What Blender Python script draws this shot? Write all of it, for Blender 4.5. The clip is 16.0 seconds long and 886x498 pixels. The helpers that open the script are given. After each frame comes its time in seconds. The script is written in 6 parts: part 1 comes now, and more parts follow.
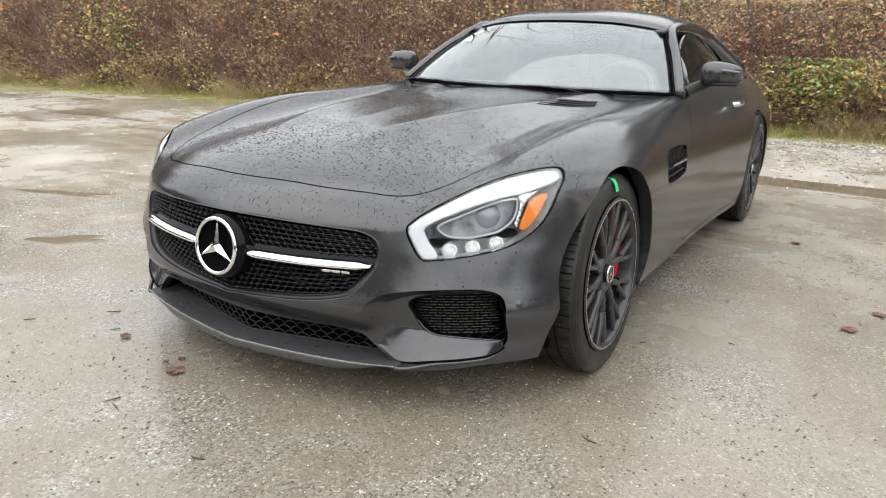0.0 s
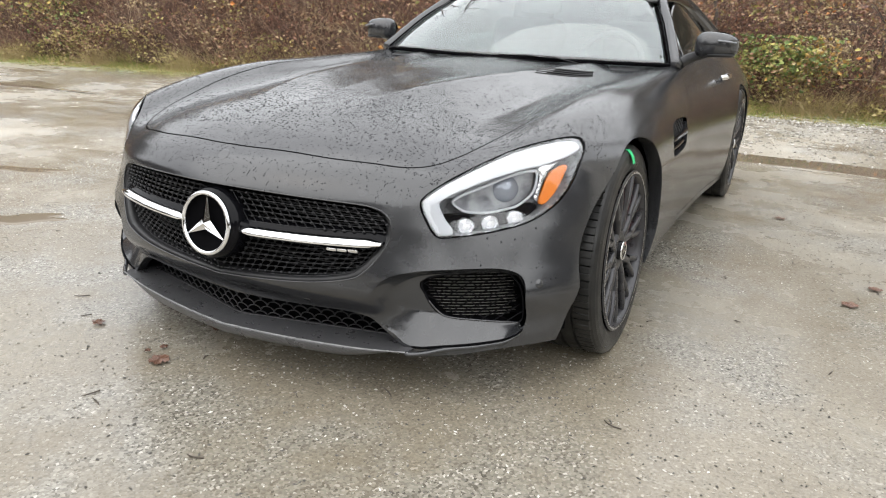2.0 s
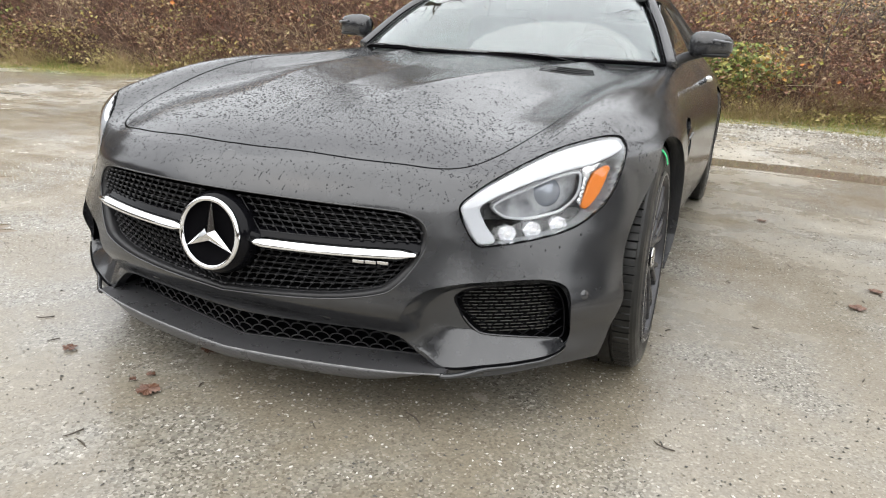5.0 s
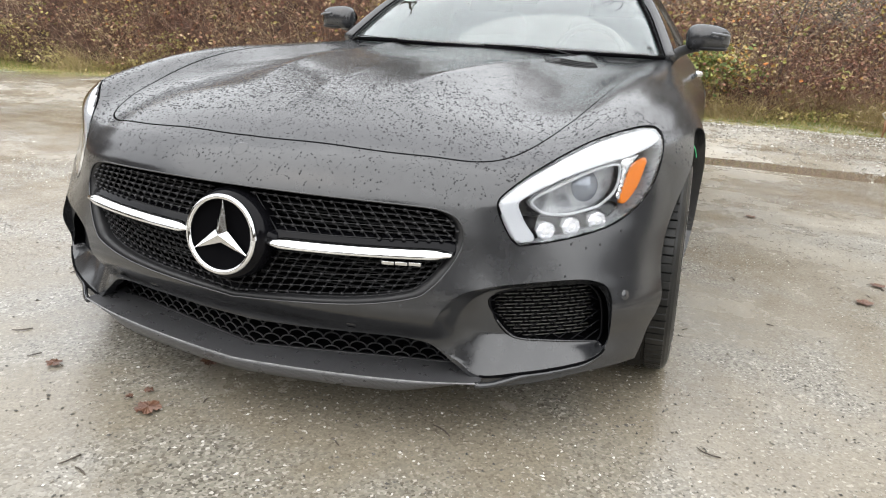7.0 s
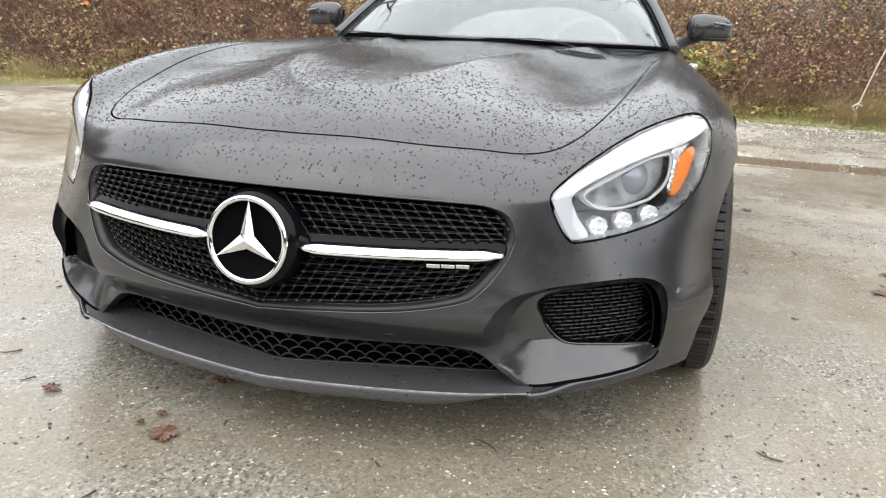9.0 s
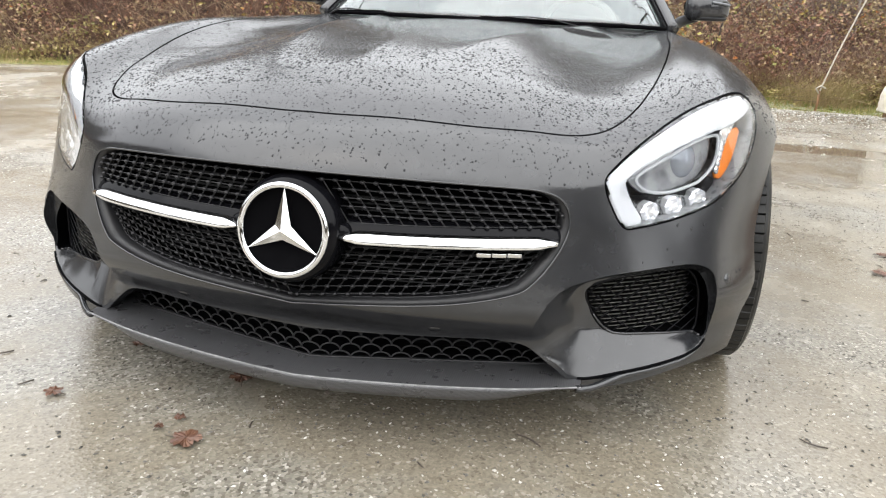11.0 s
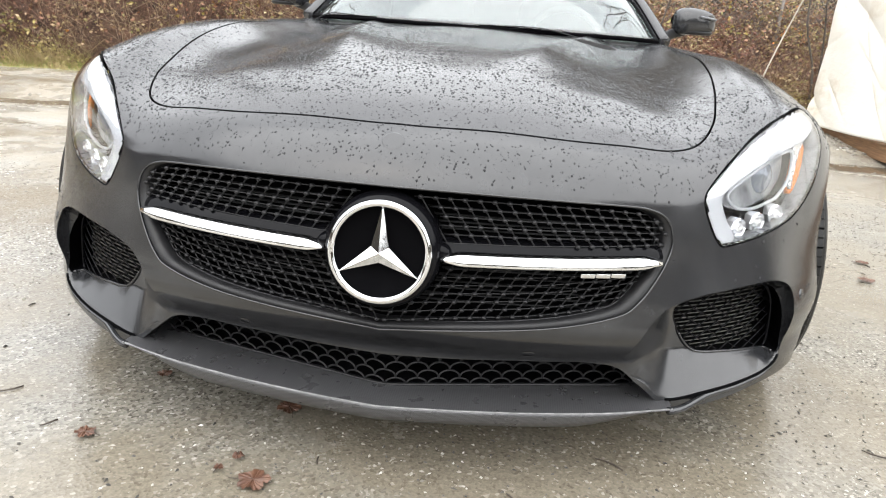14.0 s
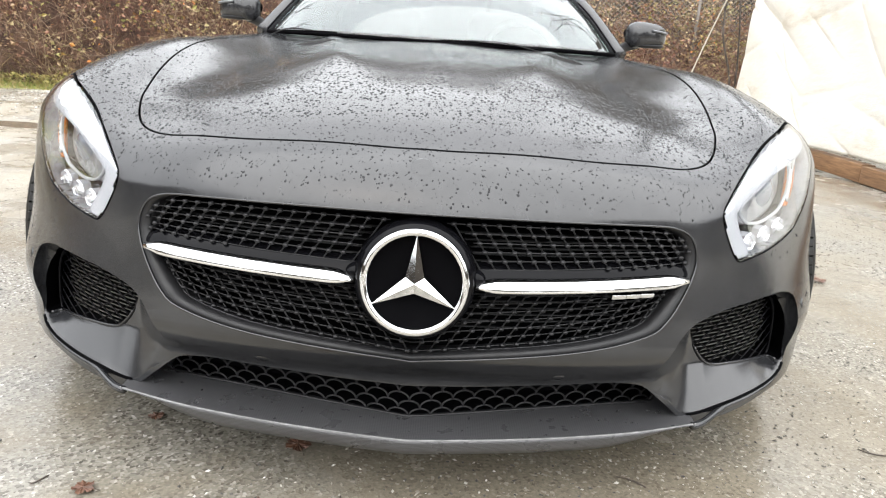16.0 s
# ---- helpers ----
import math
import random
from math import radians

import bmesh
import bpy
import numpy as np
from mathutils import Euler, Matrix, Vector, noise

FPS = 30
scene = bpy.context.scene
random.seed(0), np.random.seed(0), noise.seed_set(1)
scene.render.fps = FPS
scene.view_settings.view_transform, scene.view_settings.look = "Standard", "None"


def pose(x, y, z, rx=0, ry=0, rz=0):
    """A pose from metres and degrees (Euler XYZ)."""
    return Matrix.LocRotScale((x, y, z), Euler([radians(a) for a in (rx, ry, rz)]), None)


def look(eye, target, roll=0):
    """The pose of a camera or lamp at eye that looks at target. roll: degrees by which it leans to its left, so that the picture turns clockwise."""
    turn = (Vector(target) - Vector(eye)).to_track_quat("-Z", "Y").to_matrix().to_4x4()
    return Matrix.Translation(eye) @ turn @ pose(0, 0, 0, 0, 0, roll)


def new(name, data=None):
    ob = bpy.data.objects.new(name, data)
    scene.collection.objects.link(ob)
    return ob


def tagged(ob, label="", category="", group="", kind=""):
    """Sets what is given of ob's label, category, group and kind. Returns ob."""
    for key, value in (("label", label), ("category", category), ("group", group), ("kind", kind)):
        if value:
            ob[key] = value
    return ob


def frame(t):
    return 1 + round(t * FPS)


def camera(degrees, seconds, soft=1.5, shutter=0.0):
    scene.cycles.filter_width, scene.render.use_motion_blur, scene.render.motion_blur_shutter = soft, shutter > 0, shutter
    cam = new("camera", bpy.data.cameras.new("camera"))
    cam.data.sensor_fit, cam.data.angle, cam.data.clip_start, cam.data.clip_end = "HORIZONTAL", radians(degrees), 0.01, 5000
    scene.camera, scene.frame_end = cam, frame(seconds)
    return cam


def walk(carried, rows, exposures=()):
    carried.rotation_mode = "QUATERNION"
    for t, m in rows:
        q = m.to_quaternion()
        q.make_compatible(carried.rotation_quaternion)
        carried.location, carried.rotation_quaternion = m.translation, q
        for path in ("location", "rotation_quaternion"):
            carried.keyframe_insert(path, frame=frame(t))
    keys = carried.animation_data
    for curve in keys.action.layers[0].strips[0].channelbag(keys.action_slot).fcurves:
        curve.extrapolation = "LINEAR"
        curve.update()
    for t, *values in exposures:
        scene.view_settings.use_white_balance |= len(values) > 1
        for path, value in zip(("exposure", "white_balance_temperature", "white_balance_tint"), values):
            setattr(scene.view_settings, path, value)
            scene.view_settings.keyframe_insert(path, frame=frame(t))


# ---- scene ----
cam = camera(65.2, 16.0, soft=1.1)
PATH = [
    (0, (1.569, -1.319, 1.037), (0.571, 0.319, 0.471), 1.7),
    (0.5, (1.521, -1.31, 1.025), (0.563, 0.344, 0.439), 2.1),
    (1, (1.47, -1.298, 1.011), (0.545, 0.37, 0.411), 2.4),
    (1.5, (1.421, -1.288, 0.996), (0.526, 0.395, 0.391), 2.6),
    (2, (1.365, -1.282, 0.986), (0.491, 0.406, 0.365), 2.5),
    (2.5, (1.312, -1.276, 0.976), (0.444, 0.416, 0.358), 2.3),
    (3, (1.258, -1.269, 0.969), (0.415, 0.441, 0.365), 2.4),
    (3.5, (1.216, -1.261, 0.963), (0.407, 0.469, 0.368), 2.4),
    (4, (1.172, -1.25, 0.953), (0.393, 0.494, 0.36), 2.6),
    (6.5, (0.935, -1.195, 0.894), (0.3, 0.605, 0.298), 3.7),
    (7, (0.886, -1.182, 0.882), (0.276, 0.63, 0.294), 3.5),
    (7.5, (0.835, -1.166, 0.868), (0.256, 0.662, 0.296), 3.3),
    (8, (0.79, -1.151, 0.857), (0.248, 0.692, 0.301), 3.1),
    (8.5, (0.744, -1.141, 0.847), (0.217, 0.705, 0.286), 2.9),
    (9, (0.7, -1.127, 0.836), (0.182, 0.717, 0.261), 2.7),
    (11.5, (0.468, -1.089, 0.807), (0.105, 0.778, 0.186), 3.4),
    (12, (0.415, -1.086, 0.798), (0.081, 0.785, 0.174), 3.8),
    (12.5, (0.363, -1.081, 0.796), (0.064, 0.796, 0.174), 4.2),
    (13, (0.31, -1.079, 0.796), (0.045, 0.806, 0.183), 4.3),
    (13.5, (0.256, -1.078, 0.796), (0.017, 0.814, 0.193), 4.1),
    (14, (0.204, -1.071, 0.798), (0.022, 0.833, 0.214), 4.4),
    (14.5, (0.156, -1.066, 0.801), (0.051, 0.851, 0.24), 4.4),
    (15, (0.111, -1.06, 0.804), (0.065, 0.862, 0.253), 4.4),
    (15.5, (0.069, -1.053, 0.806), (0.066, 0.872, 0.261), 4.3),
    (16, (0.028, -1.044, 0.807), (0.052, 0.88, 0.262), 4.0),
]
walk(cam, [(t, look(eye, target, roll)) for t, eye, target, roll in PATH],
     exposures=[(0, 0.55), (4, 0.58), (7, 0.64), (9, 0.74), (11.5, 0.84), (13, 0.90), (14.5, 0.96), (16, 0.99)])
# ---- world and light ----
world = bpy.data.worlds.new("overcast")
scene.world = world
world.use_nodes = True
wn, wl = world.node_tree.nodes, world.node_tree.links
wn.clear()
sky = wn.new("ShaderNodeTexSky")
sky.sky_type, sky.sun_disc = "NISHITA", False
sky.sun_elevation, sky.sun_rotation = radians(48), radians(200)
sky.air_density, sky.dust_density = 1.0, 4.0
cloud = wn.new("ShaderNodeTexNoise")
cloud.inputs["Scale"].default_value, cloud.inputs["Detail"].default_value = 1.6, 5.0
cloud_ramp = wn.new("ShaderNodeValToRGB")
cloud_ramp.color_ramp.elements[0].position, cloud_ramp.color_ramp.elements[0].color = 0.3, (24.6, 25.0, 25.6, 1)
cloud_ramp.color_ramp.elements[1].position, cloud_ramp.color_ramp.elements[1].color = 0.7, (30.6, 31.0, 31.6, 1)
mixer = wn.new("ShaderNodeMix")
mixer.data_type = "RGBA"
mixer.inputs["Factor"].default_value = 0.85
back = wn.new("ShaderNodeBackground")
back.inputs["Strength"].default_value = 0.08
wout = wn.new("ShaderNodeOutputWorld")
wl.new(cloud.outputs["Fac"], cloud_ramp.inputs["Fac"])
wl.new(sky.outputs["Color"], mixer.inputs["A"])
# overcast: brighter overhead than at the horizon
gen = wn.new("ShaderNodeTexCoord")
axis = wn.new("ShaderNodeSeparateXYZ")
wl.new(gen.outputs["Generated"], axis.inputs["Vector"])
climb = wn.new("ShaderNodeMapRange")
climb.inputs["To Min"].default_value, climb.inputs["To Max"].default_value = 0.52, 0.93
wl.new(axis.outputs["Z"], climb.inputs["Value"])
dome_mix = wn.new("ShaderNodeMix")
dome_mix.data_type, dome_mix.blend_type = "RGBA", "MULTIPLY"
dome_mix.inputs["Factor"].default_value = 1.0
wl.new(cloud_ramp.outputs["Color"], dome_mix.inputs["A"])
wl.new(climb.outputs["Result"], dome_mix.inputs["B"])
wl.new(dome_mix.outputs["Result"], mixer.inputs["B"])
wl.new(mixer.outputs["Result"], back.inputs["Color"])
wl.new(back.outputs["Background"], wout.inputs["Surface"])
sun = new("sun", bpy.data.lights.new("sun", "SUN"))
sun.data.energy, sun.data.angle, sun.data.color = 1.7, radians(130), (1.0, 0.98, 0.95)
sun.matrix_basis = look((2, -6, 9), (0, 1, 0))


# ---- materials ----
def material(name, colour=(0.5, 0.5, 0.5), rough=0.5, metal=0.0, **more):
    m = bpy.data.materials.new(name)
    m.use_nodes = True
    b = m.node_tree.nodes["Principled BSDF"]
    b.inputs["Base Color"].default_value = (*colour, 1)
    b.inputs["Roughness"].default_value, b.inputs["Metallic"].default_value = rough, metal
    for key, value in more.items():
        b.inputs[key.replace("_", " ")].default_value = value
    return m


def nodes_of(m):
    return m.node_tree.nodes, m.node_tree.links, m.node_tree.nodes["Principled BSDF"]


def noise_tex(m, scale, detail=4.0, rough=0.55, coord="Object", stretch=None):
    n, l, _ = nodes_of(m)
    c = n.new("ShaderNodeTexCoord")
    t = n.new("ShaderNodeTexNoise")
    t.inputs["Scale"].default_value, t.inputs["Detail"].default_value, t.inputs["Roughness"].default_value = scale, detail, rough
    if stretch:
        mp = n.new("ShaderNodeMapping")
        mp.inputs["Scale"].default_value = stretch
        l.new(c.outputs[coord], mp.inputs["Vector"])
        l.new(mp.outputs["Vector"], t.inputs["Vector"])
    else:
        l.new(c.outputs[coord], t.inputs["Vector"])
    return t.outputs["Fac"]


def ramp_of(m, fac, *stops):
    n, l, _ = nodes_of(m)
    r = n.new("ShaderNodeValToRGB")
    while len(r.color_ramp.elements) < len(stops):
        r.color_ramp.elements.new(0.5)
    for e, (p, c) in zip(r.color_ramp.elements, stops):
        e.position = p
        e.color = (*c, 1) if isinstance(c, tuple) else (c, c, c, 1)
    l.new(fac, r.inputs["Fac"])
    return r.outputs["Color"]


def mix_of(m, fac, a, b, mode="MIX"):
    n, l, _ = nodes_of(m)
    x = n.new("ShaderNodeMix")
    x.data_type, x.blend_type = "RGBA", mode
    for key, value in (("Factor", fac), ("A", a), ("B", b)):
        if isinstance(value, (int, float)):
            x.inputs[key].default_value = value if key == "Factor" else (value, value, value, 1)
        elif isinstance(value, tuple):
            x.inputs[key].default_value = (*value, 1)
        else:
            l.new(value, x.inputs[key])
    return x.outputs["Result"]


def bump_of(m, height, strength=0.3, distance=0.01, before=None):
    n, l, b = nodes_of(m)
    k = n.new("ShaderNodeBump")
    k.inputs["Strength"].default_value, k.inputs["Distance"].default_value = strength, distance
    l.new(height, k.inputs["Height"])
    if before is not None:
        l.new(before, k.inputs["Normal"])
    l.new(k.outputs["Normal"], b.inputs["Normal"])
    return k.outputs["Normal"]


def set_in(m, key, socket):
    n, l, b = nodes_of(m)
    l.new(socket, b.inputs[key])


# satin black paint: dusty film and dried water marks break up the gloss
PAINT = material("satin_black_paint", (0.018, 0.018, 0.018), 0.2, 0.0, Specular_IOR_Level=0.8)
f = noise_tex(PAINT, 5.0, 6.0)
set_in(PAINT, "Roughness", ramp_of(PAINT, f, (0.3, 0.15), (0.7, 0.21)))
set_in(PAINT, "Base Color", ramp_of(PAINT, noise_tex(PAINT, 38.0, 4.0), (0.35, (0.016, 0.0168, 0.0185)), (0.75, (0.025, 0.0258, 0.028))))
bump_of(PAINT, noise_tex(PAINT, 900.0, 2.0), 0.06, 0.0006)
GLOSS = material("gloss_black_plastic", (0.004, 0.004, 0.005), 0.12, 0.0, Specular_IOR_Level=0.12)
set_in(GLOSS, "Roughness", ramp_of(GLOSS, noise_tex(GLOSS, 60.0), (0.3, 0.04), (0.8, 0.12)))
PLASTIC = material("black_moulded_plastic", (0.011, 0.011, 0.012), 0.45, 0.0, Specular_IOR_Level=0.4)
set_in(PLASTIC, "Roughness", ramp_of(PLASTIC, noise_tex(PLASTIC, 40.0), (0.3, 0.35), (0.8, 0.6)))
# near-black: shade inside openings put into the colour; also serves black trim
DARK = material("black_trim_void_shade", (0.002, 0.002, 0.0025), 0.8, 0.0, Specular_IOR_Level=0.04)
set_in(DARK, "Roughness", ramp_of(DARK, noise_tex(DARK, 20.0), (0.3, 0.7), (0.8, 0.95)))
CORE = material("dull_aluminium_cooler", (0.10, 0.098, 0.09), 0.5, 0.3)
set_in(CORE, "Base Color", ramp_of(CORE, noise_tex(CORE, 120.0), (0.3, (0.05, 0.049, 0.045)), (0.7, (0.15, 0.145, 0.13))))
CHROME = material("brushed_chrome", (0.80, 0.81, 0.82), 0.08, 1.0)
set_in(CHROME, "Roughness", ramp_of(CHROME, noise_tex(CHROME, 120.0), (0.3, 0.04), (0.8, 0.14)))
CARBON = material("carbon_fibre", (0.02, 0.02, 0.022), 0.38, 0.0, Specular_IOR_Level=0.65)
n_, l_, b_ = nodes_of(CARBON)
chk = n_.new("ShaderNodeTexChecker")
chk.inputs["Scale"].default_value = 330.0
tc = n_.new("ShaderNodeTexCoord")
mp = n_.new("ShaderNodeMapping")
mp.inputs["Rotation"].default_value = (0, 0, radians(45))
l_.new(tc.outputs["Object"], mp.inputs["Vector"])
l_.new(mp.outputs["Vector"], chk.inputs["Vector"])
set_in(CARBON, "Base Color", mix_of(CARBON, chk.outputs["Fac"], (0.040, 0.040, 0.042), (0.070, 0.070, 0.073)))
set_in(CARBON, "Roughness", ramp_of(CARBON, noise_tex(CARBON, 25.0), (0.3, 0.24), (0.75, 0.40)))
SCREEN = material("windscreen_glass", (0.78, 0.90, 0.88), 0.0, 0.0, Transmission_Weight=1.0, IOR=1.78)
TINTED = material("green_tinted_glass", (0.13, 0.19, 0.165), 0.0, 0.0, Transmission_Weight=1.0, IOR=1.55)
LENS = material("clear_headlight_polycarbonate", (0.97, 0.98, 0.98), 0.0, 0.0, Transmission_Weight=1.0, IOR=1.42)
DRL = material("lit_white_light_guide", (0.42, 0.43, 0.46), 0.22, 0.0, Emission_Strength=0.06)
DRL.node_tree.nodes["Principled BSDF"].inputs["Emission Color"].default_value = (0.92, 0.96, 1.0, 1)
CRYSTAL = material("faceted_clear_reflector", (0.86, 0.87, 0.9), 0.06, 0.7)
set_in(CRYSTAL, "Roughness", ramp_of(CRYSTAL, noise_tex(CRYSTAL, 300.0), (0.3, 0.03), (0.8, 0.15)))
SILVER = material("satin_silver_reflector", (0.80, 0.81, 0.83), 0.25, 0.85)
set_in(SILVER, "Roughness", ramp_of(SILVER, noise_tex(SILVER, 90.0), (0.3, 0.18), (0.8, 0.38)))
LAMPGREY = material("grey_lamp_housing", (0.16, 0.165, 0.175), 0.3, 0.3)
set_in(LAMPGREY, "Roughness", ramp_of(LAMPGREY, noise_tex(LAMPGREY, 60.0), (0.3, 0.2), (0.8, 0.45)))
ORANGE = material("amber_reflector", (0.85, 0.25, 0.03), 0.25)
n_, l_, b_ = nodes_of(ORANGE)
vo = n_.new("ShaderNodeTexVoronoi")
vo.inputs["Scale"].default_value = 260.0
set_in(ORANGE, "Base Color", mix_of(ORANGE, vo.outputs["Distance"], (0.90, 0.29, 0.04), (0.62, 0.14, 0.012)))
BEZEL = material("grey_projector_bezel", (0.30, 0.31, 0.33), 0.3, 0.3)
set_in(BEZEL, "Base Color", ramp_of(BEZEL, noise_tex(BEZEL, 22.0), (0.35, (0.16, 0.165, 0.18)), (0.65, (0.40, 0.41, 0.43))))
# pale scuffed resin; the sky highlight along the bevel is in its colour
SCUFF_GLINT = material("scuffed_edge_glint", (0.30, 0.30, 0.30), 0.35)
set_in(SCUFF_GLINT, "Base Color", ramp_of(SCUFF_GLINT, noise_tex(SCUFF_GLINT, 45.0, 6.0), (0.3, (0.10, 0.10, 0.10)), (0.6, (0.22, 0.22, 0.22))))
PROJECTOR = material("projector_lens_glass", (0.26, 0.28, 0.32), 0.03, 0.25, Specular_IOR_Level=0.8)
set_in(PROJECTOR, "Roughness", ramp_of(PROJECTOR, noise_tex(PROJECTOR, 40.0), (0.3, 0.02), (0.8, 0.08)))
RUBBER = material("tyre_rubber", (0.022, 0.022, 0.022), 0.62, 0.0, Specular_IOR_Level=0.28)
set_in(RUBBER, "Base Color", ramp_of(RUBBER, noise_tex(RUBBER, 22.0, 8.0), (0.3, (0.009, 0.009, 0.009)), (0.62, (0.014, 0.014, 0.013)), (0.85, (0.032, 0.030, 0.028))))
set_in(RUBBER, "Roughness", ramp_of(RUBBER, noise_tex(RUBBER, 9.0), (0.35, 0.26), (0.7, 0.6)))
bump_of(RUBBER, noise_tex(RUBBER, 300.0), 0.15, 0.002)
RIM = material("black_painted_alloy", (0.040, 0.040, 0.043), 0.3, 0.35)
set_in(RIM, "Roughness", ramp_of(RIM, noise_tex(RIM, 30.0), (0.3, 0.22), (0.75, 0.45)))
RIMEDGE = material("machined_alloy_edge", (0.55, 0.55, 0.56), 0.28, 1.0)
set_in(RIMEDGE, "Roughness", ramp_of(RIMEDGE, noise_tex(RIMEDGE, 50.0), (0.3, 0.2), (0.75, 0.4)))
DISC = material("cast_iron_brake_disc", (0.22, 0.21, 0.20), 0.4, 0.9)
set_in(DISC, "Base Color", ramp_of(DISC, noise_tex(DISC, 14.0, 6.0), (0.35, (0.24, 0.23, 0.22)), (0.7, (0.16, 0.10, 0.06))))
CALIPER = material("red_painted_caliper", (0.75, 0.018, 0.018), 0.3)
set_in(CALIPER, "Roughness", ramp_of(CALIPER, noise_tex(CALIPER, 40.0), (0.3, 0.25), (0.8, 0.5)))
GREEN = material("green_ribbon_tape", (0.02, 0.50, 0.16), 0.4)
set_in(GREEN, "Base Color", ramp_of(GREEN, noise_tex(GREEN, 60.0), (0.3, (0.015, 0.42, 0.13)), (0.7, (0.04, 0.62, 0.24))))
LEATHER = material("black_leather", (0.03, 0.03, 0.032), 0.5)
bump_of(LEATHER, noise_tex(LEATHER, 400.0), 0.2, 0.001)
set_in(LEATHER, "Roughness", ramp_of(LEATHER, noise_tex(LEATHER, 12.0), (0.3, 0.42), (0.75, 0.6)))


# ---- mesh helpers ----
def put_mesh(name, V, F, mat, N=None, smooth=True):
    me = bpy.data.meshes.new(name)
    V = np.asarray(V, float)
    if not isinstance(F, np.ndarray):
        F = [list(f) for f in F]
    counts = np.array([len(f) for f in F]) if isinstance(F, list) else np.full(len(F), F.shape[1])
    flat = np.concatenate(F) if isinstance(F, list) else F.ravel()
    me.vertices.add(len(V))
    me.vertices.foreach_set("co", V.astype(np.float32).ravel())
    me.loops.add(len(flat))
    me.loops.foreach_set("vertex_index", flat.astype(np.int32))
    me.polygons.add(len(counts))
    me.polygons.foreach_set("loop_start", np.concatenate([[0], np.cumsum(counts)[:-1]]).astype(np.int32))
    me.polygons.foreach_set("use_smooth", np.full(len(counts), smooth))
    me.update(calc_edges=True)
    me.materials.append(mat)
    if N is not None:
        me.normals_split_custom_set_from_vertices(np.asarray(N, float).tolist())
    me.update()
    return me


def part(name, geo, mat, parent, label="", smooth=True):
    """One mesh object under a thing or a part. geo: (V, F), (V, F, N), a bmesh or a ready mesh."""
    if isinstance(geo, bmesh.types.BMesh):
        me = bpy.data.meshes.new(name)
        geo.to_mesh(me)
        geo.free()
        me.materials.append(mat)
        me.polygons.foreach_set("use_smooth", [smooth] * len(me.polygons))
    elif isinstance(geo, bpy.types.Mesh):
        me = geo
    else:
        me = put_mesh(name, geo[0], geo[1], mat, geo[2] if len(geo) > 2 else None, smooth)
    ob = new(name, me)
    if parent is not None:
        ob.parent = parent
        if parent.type == "EMPTY" and parent.parent is None:
            ob.matrix_parent_inverse = parent.matrix_basis.inverted()
    if label:
        ob["label"] = label
    return ob


def thing(name, at, label, category, group="", kind=""):
    ob = new(name)
    ob.empty_display_size = 0.1
    ob.matrix_basis = Matrix.Translation(at)
    return tagged(ob, label, category, group, kind)


def join(*geos):
    """Several (V, F) as one."""
    V, F, k = [], [], 0
    for g in geos:
        V.append(np.asarray(g[0], float))
        F += [[i + k for i in f] for f in (g[1].tolist() if isinstance(g[1], np.ndarray) else g[1])]
        k += len(g[0])
    return np.concatenate(V), F


def mirrored(geo):
    V, F = np.array(geo[0], float), geo[1]
    V[:, 0] *= -1
    F = F[:, ::-1] if isinstance(F, np.ndarray) else [list(f)[::-1] for f in F]
    if len(geo) > 2:
        N = np.array(geo[2], float)
        N[:, 0] *= -1
        return V, F, N
    return V, F


def both(geo):
    m = mirrored(geo)
    V, F = np.concatenate([geo[0], m[0]]), np.concatenate([geo[1], np.asarray(m[1]) + len(geo[0])])
    return (V, F, np.concatenate([geo[2], m[2]])) if len(geo) > 2 else (V, F)


def moved(geo, m):
    V = np.asarray(geo[0], float)
    a = np.array(m)
    return V @ a[:3, :3].T + a[:3, 3], geo[1]


def grid_faces(rows, cols, wrap=False):
    i, j = np.meshgrid(np.arange(rows - 1), np.arange(cols if wrap else cols - 1), indexing="ij")
    k = (j + 1) % cols
    return np.stack([i * cols + j, i * cols + k, (i + 1) * cols + k, (i + 1) * cols + j], -1).reshape(-1, 4)


def tube(points, radius, sides=8, closed=False, flat=1.0):
    """A round bar along points; radius: one or one a point."""
    P = np.asarray(points, float)
    n = len(P)
    R = np.broadcast_to(np.asarray(radius, float), (n,))
    T = (np.roll(P, -1, 0) - np.roll(P, 1, 0)) if closed else np.gradient(P, axis=0)
    T /= np.linalg.norm(T, axis=1)[:, None] + 1e-12
    up = np.eye(3)[[2, 1, 0][int(np.argmin([np.abs(T[:, k]).max() > 0.97 for k in (2, 1, 0)]))]]
    A = np.cross(T, up)
    A /= np.linalg.norm(A, axis=1)[:, None] + 1e-12
    B = np.cross(A, T)
    w = np.arange(sides) * 2 * np.pi / sides
    V = P[:, None] + R[:, None, None] * (np.cos(w)[None, :, None] * A[:, None] + flat * np.sin(w)[None, :, None] * B[:, None])
    F = grid_faces(n + 1 if closed else n, sides, True)
    if closed:
        F = F % (n * sides)
        return V.reshape(-1, 3), F.tolist()
    return V.reshape(-1, 3), F.tolist() + [list(range(sides))[::-1], list(range((n - 1) * sides, n * sides))]


def lathe(profile, steps=64, axis="x"):
    """Profile of (along, radius), turned about the axis."""
    pr = np.asarray(profile, float)
    w = np.arange(steps) * 2 * np.pi / steps
    a = np.repeat(pr[:, :1], steps, 1)
    c, s = pr[:, 1:] * np.cos(w), pr[:, 1:] * np.sin(w)
    order = {"x": (a, c, s), "y": (c, a, s), "z": (c, s, a)}[axis]
    return np.stack(order, -1).reshape(-1, 3), grid_faces(len(pr), steps, True).tolist()


